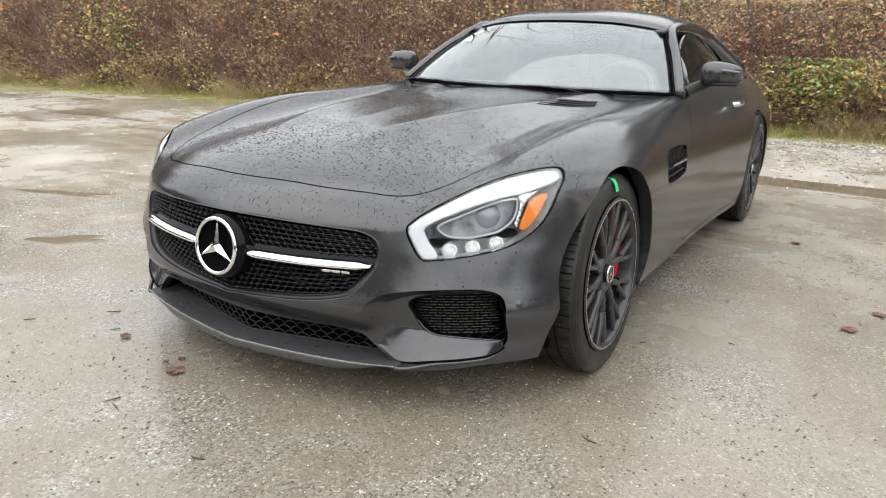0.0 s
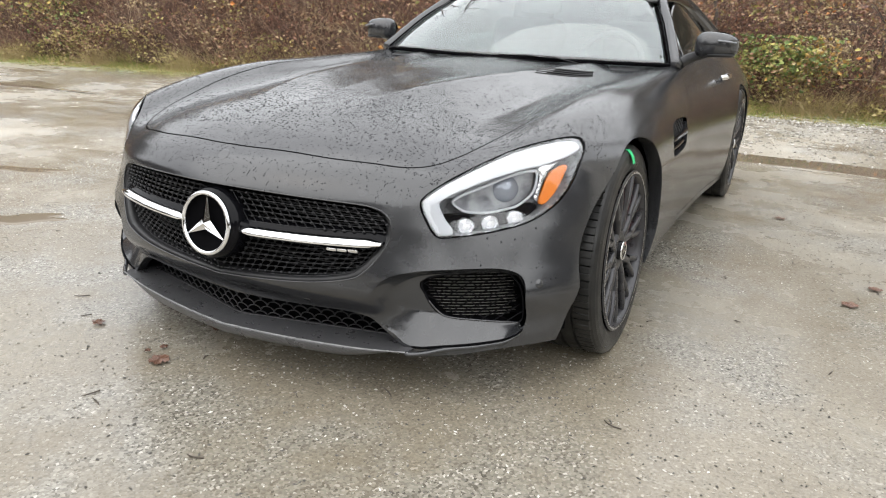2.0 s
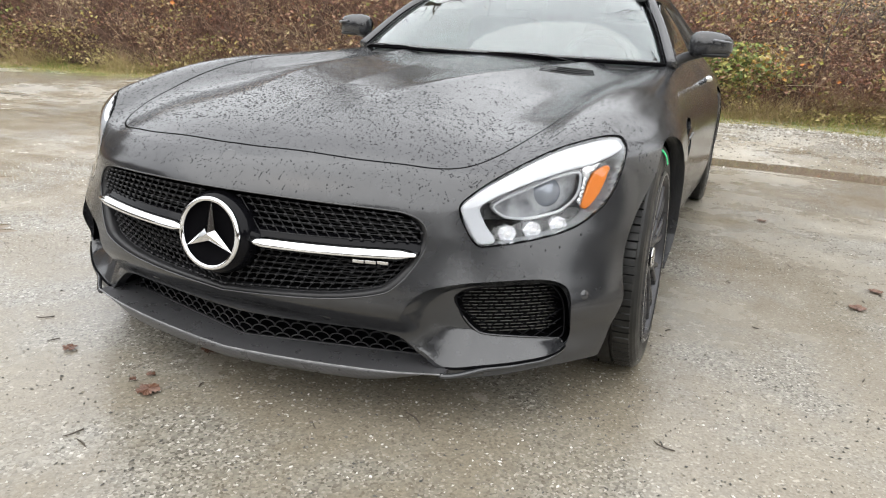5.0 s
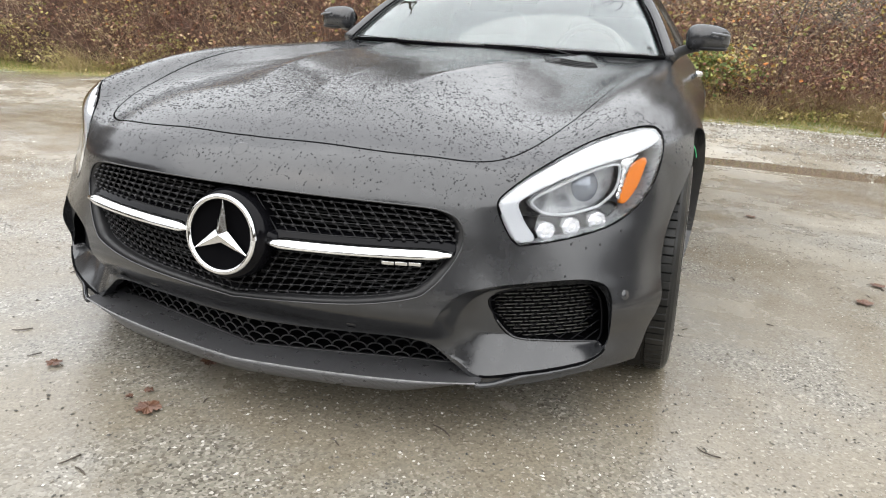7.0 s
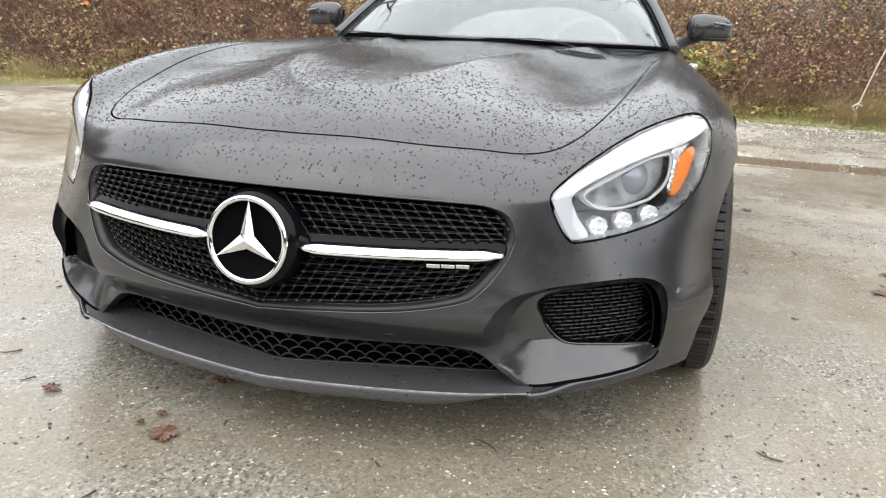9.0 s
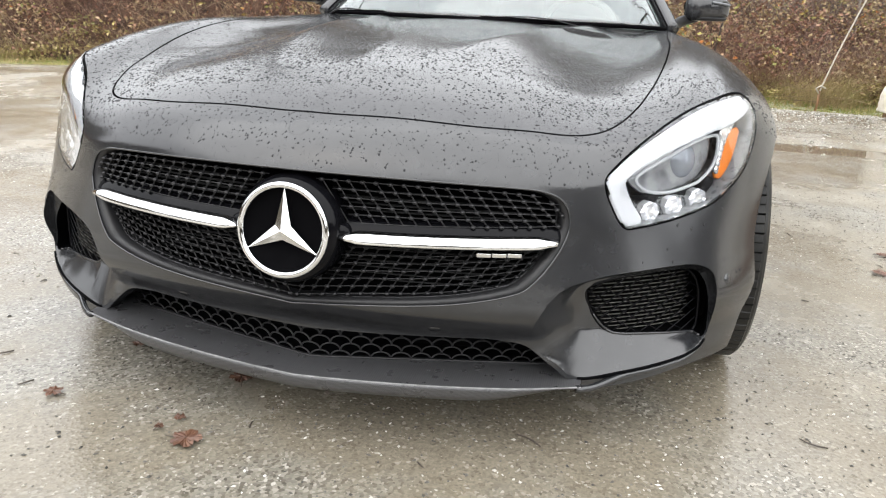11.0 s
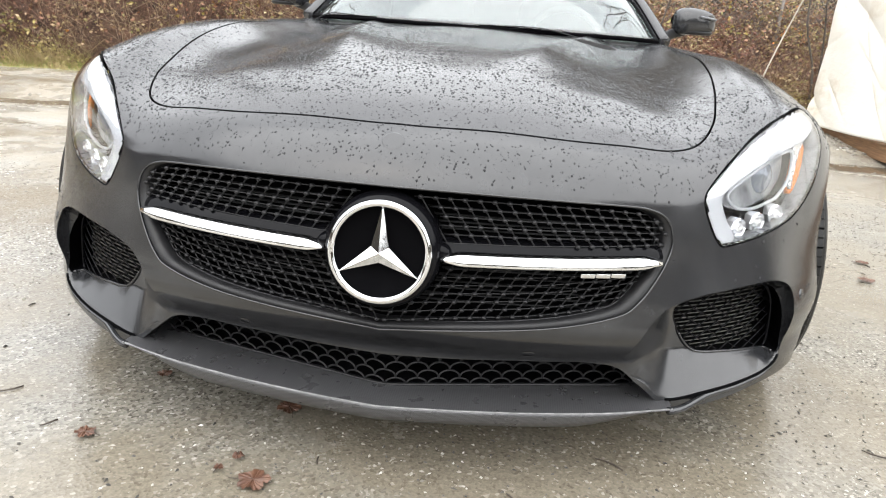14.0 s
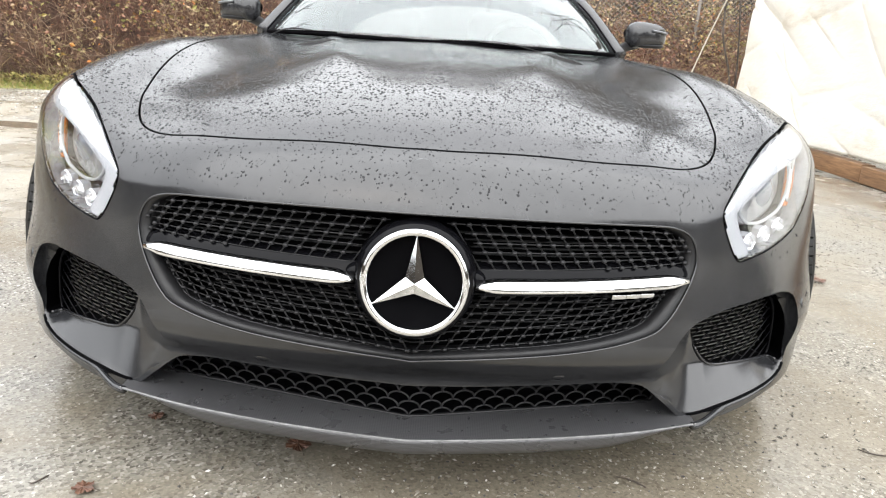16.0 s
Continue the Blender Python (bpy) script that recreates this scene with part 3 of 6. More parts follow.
sill = np.stack([sill[:, 0], skin_y(sill[:, 0], sill[:, 1]) + scoop_depth(sill[:, 0], sill[:, 1]) + 0.001, sill[:, 1] + 0.001], 1)
hole = np.stack([FOGMESH[:, 0], skin_y(FOGMESH[:, 0], FOGMESH[:, 1]) + scoop_depth(FOGMESH[:, 0], FOGMESH[:, 1]), FOGMESH[:, 1]], 1)
hole_v = np.concatenate([hole, hole + np.array((0.012, 0.12, 0))])
for s in (False, True):
    w = mirrored if s else (lambda g: g)
    intake = part("side_grille", w(fl), GLOSS, car, "black lattice grille in the side air intake")
    part("cooler_core", w(ff), CORE, intake, "grey aluminium cooler fins")
    part("mesh_lip", w(tube(sill, 0.0030, 6)), PAINT, intake)
    # duct and backing: near-black sheets that paint the shade inside the opening
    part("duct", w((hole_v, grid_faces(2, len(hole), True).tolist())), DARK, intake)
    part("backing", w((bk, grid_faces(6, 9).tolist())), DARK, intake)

# front grille: rows and slanted lines with studs, a gloss frame, chrome bars and the round emblem


def grille_at(u, extra=0.0):
    y = skin_y(u[:, 0], np.full(len(u), 0.45)) * 0.92 + 0.030 + extra
    return np.stack([u[:, 0], y, u[:, 1]], 1)


mouth_top = [(0, 0.562), (0.2, 0.559), (0.39, 0.550), (0.5, 0.535)]
mouth_low = [(0, 0.306), (0.12, 0.321), (0.30, 0.339), (0.41, 0.360), (0.5, 0.39)]
half = []
levels = np.linspace(0.0, 1.0, 17)
xs = np.linspace(0, 0.495, 34)
row_z = [spline(mouth_low, xs) * (1 - s) + spline(mouth_top, xs) * s for s in levels]


def keep(u):
    return (outline_distance(u, MOUTH) < -0.010) & (np.hypot(u[:, 0], u[:, 1] - 0.456) > 0.100)


studs = []
for rz in row_z[1:-1]:
    u = np.stack([xs, rz], 1)
    ok = keep(u)
    if ok.sum() > 2:
        half.append(tube(grille_at(u[ok]), 0.0011, 5))
def lean_x(x0, s):
    """Slanted lines lean outwards up to the chrome bar and back inwards above it."""
    return x0 + 0.155 * (0.58 - np.abs(s - 0.58))


for x0 in np.arange(-0.10, 0.50, 0.0243):
    s = np.linspace(0, 1, 33)
    x = lean_x(x0, s)
    u = np.stack([x, spline(mouth_low, np.abs(x)) * (1 - s) + spline(mouth_top, np.abs(x)) * s], 1)
    ok = keep(u) & (x > -0.002)
    for sel in (ok & (s <= 0.59), ok & (s >= 0.57)):
        if sel.sum() > 2:
            half.append(tube(grille_at(u[sel], 0.001), 0.0013, 5))
    for s in levels[1:-1]:
        x = np.array([lean_x(x0, s)])
        u = np.stack([x, spline(mouth_low, np.abs(x)) * (1 - s) + spline(mouth_top, np.abs(x)) * s], 1)
        if x[0] > 0 and keep(u)[0] and abs(u[0, 1] - 0.456) > 0.019:
            studs.append(grille_at(u, -0.002)[0])
dome = lathe([(-0.004, 0.0005), (-0.0034, 0.0024), (-0.0012, 0.0036), (0.002, 0.0037)], 8, "y")
dome = (dome[0] * np.array((1.4, 1, 1.0)), dome[1])
sl = join(*half)
st = join(*[(dome[0] + p, dome[1]) for p in studs])
grille = part("grille", join(sl, mirrored(sl)), PLASTIC, car, "black radiator grille with studded lattice")
tagged(part("studs", join(st, mirrored(st)), PLASTIC, grille), "small dark studs on the grille lattice", kind="stuff")
fx = loop_curve(MOUTH, 1)


def sunk(poly, scale, y):
    c = np.array((0, 0.45))
    u = c + (poly - c) * scale
    return np.stack([u[:, 0], skin_y(np.abs(poly[:, 0]), poly[:, 1]) + y, u[:, 1]], 1)


fr = [sunk(fx, s, y) for s, y in ((1.0, 0.006), (0.992, 0.001), (0.955, 0.010), (0.945, 0.028), (0.945, 0.05))]
fr[2][:, 2] += 0.004 * (fx[:, 1] < 0.42)
part("grille_frame", (np.concatenate(fr), grid_faces(5, len(fx), True)[:, ::-1].tolist()), PLASTIC, grille, "black frame round the grille")
part("mouth_edge", tube(on_nose(np.stack([np.abs(fx[:, 0]), fx[:, 1]], 1), 0.001) * np.where(fx[:, :1] < 0, np.array((-1, 1, 1)), 1), 0.0021, 6, True), PAINT, grille)
part("frame_edge", tube(fr[3] + np.array((0, -0.002, 0)), 0.0013, 5, True), RIM, grille)
# radiator: plain near-black sheet, the shade behind the grille as colour
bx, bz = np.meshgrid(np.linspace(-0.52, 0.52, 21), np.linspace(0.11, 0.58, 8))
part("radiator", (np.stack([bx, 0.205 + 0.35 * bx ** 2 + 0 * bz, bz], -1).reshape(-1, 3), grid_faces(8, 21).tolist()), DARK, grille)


def wing(x0, x1, high, thick, y, z, sharp, blunt=0.10):
    """A tapering bar from the emblem outwards."""
    t = np.linspace(0, 1, 26)
    x = x0 + (x1 - x0) * t
    h = high * (0.25 + 0.75 * np.sin(np.pi / 2 * np.minimum(t / blunt, 1))) * (1 - ramp(t, 0.90, 1.0) * sharp)
    w = np.arange(12) * 2 * np.pi / 12
    c, s = np.sign(np.cos(w)) * np.abs(np.cos(w)) ** 0.7, np.sign(np.sin(w)) * np.abs(np.sin(w)) ** 0.7
    yy = grille_at(np.stack([x, np.full_like(x, 0.45)], 1))[:, 1] + y
    P = np.stack([np.repeat(x[:, None], 12, 1), yy[:, None] + thick * c + 0.30 * h[:, None] * s, z + h[:, None] / 2 * s + 0.003 * t[:, None]], -1)
    F = grid_faces(26, 12, True)[:, ::-1].tolist()
    return P.reshape(-1, 3), F + [list(range(12)), list(range(25 * 12, 26 * 12))[::-1]]


for s in (False, True):
    w = mirrored if s else (lambda g: g)
    bar = part("grille_bar", w(wing(0.098, 0.473, 0.0218, 0.012, -0.020, 0.4505, 0.62)), CHROME, grille, "bright chrome bar across the grille")
    part("bar_back", w(wing(0.075, 0.480, 0.043, 0.016, 0.006, 0.4575, 0.35, 0.02)), GLOSS, bar)

    bx0 = grille_at(np.array([(0.098, 0.45)]))[0, 1] - 0.018
    part("bar_boss", w(moved(lathe([(-0.006, 0.0005), (-0.005, 0.011), (0.0, 0.0165), (0.05, 0.018)], 20, "y"), Matrix.Translation((0.092, bx0, 0.4555)) @ Matrix.Diagonal((1.35, 1, 1, 1)))), GLOSS, bar)
slat = []
for z in np.arange(0.335, 0.515, 0.0125):
    hw = 0.46 if z > 0.40 else 0.46 - 1.4 * (0.40 - z)
    sx_ = np.linspace(-hw, hw, 15)
    slat.append(tube(np.stack([sx_, 0.120 + 0.33 * sx_ ** 2, 0 * sx_ + z], 1), 0.0042, 4, False, 0.5))
part("shutter_slats", join(*slat), PLASTIC, grille)

EMBLEM = pose(0, -0.012, 0.4565, -7) @ Matrix.Scale(1.035, 4)
badge = part("emblem", moved(lathe([(0.075, 0.02), (0.07, 0.070), (0.05, 0.079), (0.004, 0.081), (-0.001, 0.078)], 64, "y"), EMBLEM), GLOSS, car, "round black emblem with a chrome ring and three-armed star")
part("housing", moved(lathe([(0.004, 0.080), (0.010, 0.089), (0.022, 0.095), (0.06, 0.098)], 64, "y"), EMBLEM), GLOSS, badge)
part("dish", moved(lathe([(0.0, 0.077), (0.010, 0.068), (0.014, 0.03), (0.015, 0.0005)], 64, "y"), EMBLEM), DARK, badge)
w = np.linspace(0, 2 * np.pi, 72, endpoint=False)
part("ring", moved(tube(np.stack([0.0775 * np.cos(w), 0 * w - 0.002, 0.0775 * np.sin(w)], 1), 0.0062, 12, True), EMBLEM), CHROME, badge)
star_v, star_f = [(0, -0.011, 0), (0, 0.006, 0)], []
for k in range(3):
    a = np.pi / 2 + k * 2 * np.pi / 3
    star_v += [(0.074 * np.cos(a), -0.001, 0.074 * np.sin(a)), (0.0165 * np.cos(a + np.pi / 3), -0.002, 0.0165 * np.sin(a + np.pi / 3))]
for k in range(3):
    tip_i, right_i, left_i = 2 + 2 * k, 3 + 2 * k, 3 + 2 * ((k + 2) % 3)
    star_f += [[0, right_i, tip_i], [0, tip_i, left_i], [1, tip_i, right_i], [1, left_i, tip_i]]
part("star", moved((np.array(star_v), star_f), EMBLEM), CHROME, badge, smooth=False)
for k in range(3):
    x = 0.346 + 0.0265 * k
    y = float(grille_at(np.array([(x, 0.45)]))[0, 1]) - 0.012
    part("badge_bar", block((0.0262, 0.005, 0.0088), (x, y, 0.4275), 0.001, (12, 0, 14)), CHROME, grille, "small chrome badge plate")

# lower intake and splitter
def low_y(x):
    return 0.098 + 0.26 * np.sqrt(x * x + 0.0001)


low = []
for row in range(6):
    for k in np.arange(-0.52 + 0.02 * (row % 2), 0.52, 0.040):
        a = np.linspace(0, np.pi, 13)
        u = np.stack([k + 0.020 * (1 - np.cos(a)), 0.1560 + 0.0165 * row + 0.0175 * np.sin(a) ** 0.85], 1)
        u = u[(np.abs(u[:, 0]) < 0.500) & (u[:, 1] < spline(CHIN, np.abs(u[:, 0])) + 0.014)]
        if len(u) > 2:
            low.append(tube(np.stack([u[:, 0], low_y(u[:, 0]), u[:, 1]], 1), 0.0021, 5))
xx = np.linspace(-0.49, 0.49, 41)
low.append(tube(np.stack([xx, low_y(xx) - 0.002, 0 * xx + 0.160], 1), 0.0035, 6))
wall_u = np.stack([(wx := np.linspace(0.40, 0.56, 24)), spline(CHIN, wx) + 0.004], 1)
wall_p = on_nose(wall_u, 0.004)
wall_p = np.concatenate([wall_p, wall_p + np.array((0.0, 0.22, 0.0))])
lower = part("lower_grille", join(*low), PLASTIC, car, "black lattice grille in the lower intake")

# dark floor and walls added behind the mesh as painted intake shade
pan = np.concatenate([np.stack([xx, low_y(xx) + dy, 0 * xx + z], 1) for dy, z in ((0.004, 0.1615), (0.05, 0.1630), (0.17, 0.1640))])
part("intake_shade_floor", (pan, grid_faces(3, len(xx)).tolist()), DARK, lower)
for g in ((wall_p, grid_faces(2, 24).tolist()), mirrored((wall_p, grid_faces(2, 24).tolist()))):
    part("intake_shade_wall", g, DARK, lower)


def lip(x):
    ax = np.abs(x)
    return 0.018 + 0.085 * ax + 0.24 * ax ** 2.2


sx = np.concatenate([-np.linspace(0.543, 0, 40)[:-1], np.linspace(0, 0.543, 40)])
t = np.abs(sx) / 0.543
rise = 0.010 * ramp(t, 0.75, 1.0)
prof = []
face = 1 - 0.88 * ramp(t, 0.62, 1.0)
for dy, z, dz in ((0.24, 0.1585, 1), (0.11, 0.1590, 1), (0.05, 0.1598, 1), (0.010, 0.1605, 1), (0.003, 0.1605, 1), (0.0, 0.1585, 1), (0.0005, 0.153, 1), (0.004, 0.141, 1), (0.010, 0.129, 1), (0.017, 0.1255, 1), (0.30, 0.125, 0)):
    low_z = 0.1605 + (z - 0.1605) * face if dy < 0.02 else z
    prof.append(np.stack([sx * (1 - 0.03 * (dy > 0.1)), lip(sx) + dy * (1 - 0.35 * t * (dy > 0.1)) + 0.01 * t * (dy > 0.02), low_z + (dz >= 1.2) * (dz - 1) * 0.115 * np.abs(sx) + min(dz, 1) * rise * 0.4 - 0.004 * (1 - t) * (dy < 0.02)], 1))
splitter = part("splitter", (np.concatenate(prof), grid_faces(len(prof), len(sx))[:, ::-1].tolist()), CARBON, car, "carbon-fibre front splitter with a scuffed edge and painted-in highlight")
# lighter tube that draws the edge highlight as well as the wear
part("worn_edge_glint", tube(prof[4] + np.array((0, 0.0005, -0.0008)), 0.0022, 6), SCUFF_GLINT, splitter, "scuffed pale leading edge with its sky highlight painted in")

# dark insides: floor, wheel housings; their near-black colour includes the shade in there
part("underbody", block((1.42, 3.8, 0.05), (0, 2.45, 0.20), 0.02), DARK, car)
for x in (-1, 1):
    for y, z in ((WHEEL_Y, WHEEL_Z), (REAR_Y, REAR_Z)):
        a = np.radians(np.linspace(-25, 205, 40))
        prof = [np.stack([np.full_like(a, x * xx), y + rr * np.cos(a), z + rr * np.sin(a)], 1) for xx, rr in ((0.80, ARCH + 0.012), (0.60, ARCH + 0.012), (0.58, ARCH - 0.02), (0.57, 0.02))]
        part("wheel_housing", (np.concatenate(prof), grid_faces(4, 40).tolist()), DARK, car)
# parking sensor discs and washer caps in the bumper
sensor = lathe([(-0.0012, 0.0005), (-0.0012, 0.0105), (0.0, 0.0118), (0.004, 0.012)], 20, "y")
for s in (1, -1):
    for x, z in ((0.812, 0.349), (0.262, 0.268)):
        p = on_nose([(x, z)])[0]
        n = body_normal(p[None])[0]
        q = Vector((0, -1, 0)).rotation_difference(Vector(n)).to_matrix().to_4x4()
        g = moved(sensor, Matrix.Translation(p) @ q)
        part("parking_sensor", g if s == 1 else mirrored(g), PAINT, car)
p = on_nose([(0.0, 0.628)])[0]
g = moved(lathe([(-0.0002, 0.0005), (-0.0005, 0.009), (-0.0001, 0.013), (-0.0006, 0.016), (0.0003, 0.019), (0.003, 0.0195)], 32, "y"), Matrix.Translation(p) @ pose(0, 0, 0, -48))
part("hood_badge", g, PAINT, car, "small round black badge")

# ---- headlights ----


def lamp_patch(poly, depth, thick, inset=0.004):
    u = lamp_skin[0][:, [0, 2]]
    g, _ = cut(lamp_skin, np.maximum(outline_distance(u, poly), outline_distance(u, LAMP) + inset))
    return slab(g, thick, depth)


DRL_BAND = loop_curve([(0.606, 0.470), (0.572, 0.480), (0.545, 0.536), (0.538, 0.556), (0.548, 0.582), (0.597, 0.622), (0.655, 0.656), (0.722, 0.687), (0.785, 0.709), (0.815, 0.708), (0.834, 0.690), (0.820, 0.672), (0.797, 0.660), (0.772, 0.648), (0.740, 0.640), (0.662, 0.609), (0.602, 0.577), (0.584, 0.561), (0.583, 0.549), (0.598, 0.518), (0.619, 0.486)])
AMBER = loop_curve([(0.826, 0.655), (0.833, 0.636), (0.828, 0.600), (0.810, 0.558), (0.795, 0.545), (0.786, 0.553), (0.791, 0.585), (0.800, 0.625), (0.812, 0.650)])
SHELF = loop_curve([(0.607, 0.482), (0.686, 0.490), (0.75, 0.508), (0.785, 0.538), (0.765, 0.552), (0.70, 0.530), (0.62, 0.530), (0.598, 0.525)])
FRAME = loop_curve([(0.613, 0.563), (0.666, 0.593), (0.725, 0.623), (0.765, 0.634), (0.772, 0.604), (0.765, 0.572), (0.742, 0.547), (0.722, 0.539), (0.684, 0.531), (0.649, 0.532), (0.626, 0.541)])
FLANK = loop_curve([(0.771, 0.645), (0.797, 0.659), (0.814, 0.668), (0.800, 0.652), (0.788, 0.620), (0.781, 0.580), (0.778, 0.556), (0.771, 0.560), (0.775, 0.590), (0.777, 0.620)])
lens_geo = slab(lamp_skin, 0.003)
bowl_v = lamp_skin[0] - lamp_skin[2] * (0.07 * ramp(-outline_distance(lamp_skin[0][:, [0, 2]], LAMP), 0.0, 0.02))[:, None] - lamp_skin[2] * 0.004
bowl = (bowl_v, lamp_skin[1])
gasket = on_nose(LAMP, 0.006)
led_unit = lathe([(-0.010, 0.0005), (-0.009, 0.010), (-0.004, 0.012), (0.000, 0.0165), (-0.007, 0.0205), (-0.004, 0.0230), (0.02, 0.0215)], 8, "y")
led_lens = lathe([(-0.012, 0.0005), (-0.009, 0.005), (-0.002, 0.0105), (0.008, 0.011)], 5, "y")
OUTWARD = pose(0, 0, 0, 0, 0, 38)
for s in (False, True):
    w = mirrored if s else (lambda g: g)
    lamp = part("headlight", w(bowl), LAMPGREY, car, "clear headlight with lit white light strip and amber reflector")
    cover = part("lens_cover", w(lens_geo), LENS, lamp, "clear polycarbonate cover")
    cover.visible_shadow = False
    part("gasket", w(tube(gasket, 0.0026, 6, True)), DARK, lamp)
    part("light_strip", w(lamp_patch(DRL_BAND, 0.0045, 0.012)), DRL, lamp, "glowing white running-light strip")
    part("amber_reflector", w(lamp_patch(AMBER, 0.031, 0.008)), ORANGE, lamp, "orange side reflector")
    part("flank_reflector", w(lamp_patch(FLANK, 0.018, 0.006)), SILVER, lamp)
    part("led_shelf", w(lamp_patch(SHELF, 0.034, 0.008)), GLOSS, lamp)
    part("projector_frame", w(tube(on_nose(FRAME, 0.020), 0.0033, 8, True)), DRL, lamp)
    part("projector_bezel", w(lamp_patch(FRAME, 0.040, 0.004)), BEZEL, lamp)
    proj = on_nose([(0.716, 0.583)], 0.052)[0]
    part("projector_lens", w(moved(lathe([(-0.028, 0.0005), (-0.026, 0.014), (-0.019, 0.028), (-0.009, 0.038), (0.0, 0.042), (0.001, 0.046), (0.012, 0.047)], 32, "y"), Matrix.Translation(proj) @ OUTWARD)), PROJECTOR, lamp, "dark glass projector lens")
    for x, z in ((0.645, 0.500), (0.692, 0.506), (0.741, 0.515)):
        at = Matrix.Translation(on_nose([(x, z)], 0.024)[0]) @ OUTWARD @ Matrix.Diagonal((1, 1, 0.88, 1))
        unit = part("led_unit", w(moved(led_unit, at)), CRYSTAL, lamp, smooth=False)
        part("led_lens", w(moved(led_lens, at)), CRYSTAL, unit, smooth=False)

# ---- wheels ----


def tyre_mesh(radius, width):
    """Tyre about the x axis, outer side at +x, with ribs and cross grooves."""
    hw, steps = width / 2, 864
    pr = []
    for x, r in ((0.70, -0.090), (0.93, -0.078), (1.0, -0.055), (0.985, -0.030), (0.955, -0.016), (0.90, -0.006), (0.86, -0.003)):
        pr.append((x * hw, radius + r, 0))
    ribs = [0.84, 0.52, 0.50, 0.46, 0.44, 0.19, 0.17, 0.13, 0.11]
    deep = [1, 1, -1, -1, 1, 1, -1, -1, 1]
    for a, d in zip(ribs, deep):
        pr.append((a * hw, radius - (0.007 if d < 0 else 0.0), 1 if d > 0 else 0))
    for a, d in zip(ribs[::-1], deep[::-1]):
        pr.append((-a * hw, radius - (0.007 if d < 0 else 0.0), 1 if d > 0 else 0))
    for x, r in ((0.86, -0.003), (0.90, -0.006), (0.955, -0.016), (1.0, -0.055), (0.70, -0.090)):
        pr.append((-x * hw, radius + r, 0))
    pr = np.array(pr)
    w = np.arange(steps) * 2 * np.pi / steps
    x = np.repeat(pr[:, :1], steps, 1)
    gap = np.where(np.arange(steps) % 18 == 0, 1.3, np.where(np.arange(steps) % 18 == 9, 0.4, 0.0))
    shift = np.where(np.abs(pr[:, 0]) > 0.5 * hw, 1, 0)[:, None]
    r = pr[:, 1:2] - 0.006 * pr[:, 2:3] * gap[None, :] * shift
    return np.stack([x, r * np.cos(w), r * np.sin(w)], -1).reshape(-1, 3), grid_faces(len(pr), steps, True)[:, ::-1].tolist()


def spoke(angle, r0, r1, w0, w1, side0, side1, x0, x1, deep):
    """A tapered bar from the hub to the rim, rounded on its face."""
    out = []
    for t in np.linspace(0, 1, 6):
        r, s, hw = r0 + (r1 - r0) * t, side0 + (side1 - side0) * t, (w0 + (w1 - w0) * t) / 2
        x = x0 + (x1 - x0) * t + 0.003 * np.sin(np.pi * t)
        out.append([(x - deep, -hw * 1.1 + s, r), (x - 0.005, -hw + s, r), (x, -hw * 0.55 + s, r), (x, hw * 0.55 + s, r), (x - 0.005, hw + s, r), (x - deep, hw * 1.1 + s, r)])
    P = np.array(out).reshape(-1, 3)
    c, n = np.cos(angle), np.sin(angle)
    P = np.stack([P[:, 0], P[:, 1] * c + P[:, 2] * n, -P[:, 1] * n + P[:, 2] * c], 1)
    return P, grid_faces(6, 6, True).tolist()


def wheel_parts(radius, rim_r, width):
    hw = width / 2
    face = hw - 0.006
    barrel = lathe([(face + 0.004, rim_r + 0.006), (face + 0.008, rim_r), (face + 0.004, rim_r - 0.007), (face - 0.012, rim_r - 0.012), (face - 0.05, rim_r - 0.020), (-hw + 0.02, rim_r - 0.022), (-hw + 0.01, rim_r)], 96)
    ring = lathe([(face + 0.0085, rim_r + 0.0005), (face + 0.0095, rim_r - 0.002), (face + 0.0085, rim_r - 0.0045)], 96)
    hub = lathe([(face - 0.02, 0.0005), (face - 0.02, 0.034), (face - 0.012, 0.046), (face - 0.016, 0.066), (face - 0.05, 0.075)], 48)
    cap = lathe([(face - 0.001, 0.0005), (face - 0.002, 0.022), (face - 0.005, 0.0285), (face - 0.02, 0.030)], 40)
    cap_ring = lathe([(face - 0.0015, 0.025), (face + 0.0005, 0.0275), (face - 0.004, 0.0300)], 40)
    return barrel, ring, hub, cap, cap_ring, face


def star_plate(face, r):
    v = [(face, 0, 0)]
    for k in range(6):
        a = np.pi / 2 + k * np.pi / 3
        q = r if k % 2 == 0 else r * 0.24
        v.append((face - 0.001, q * np.cos(a), q * np.sin(a)))
    return np.array(v), [[0, 1 + k, 1 + (k + 1) % 6] for k in range(6)]


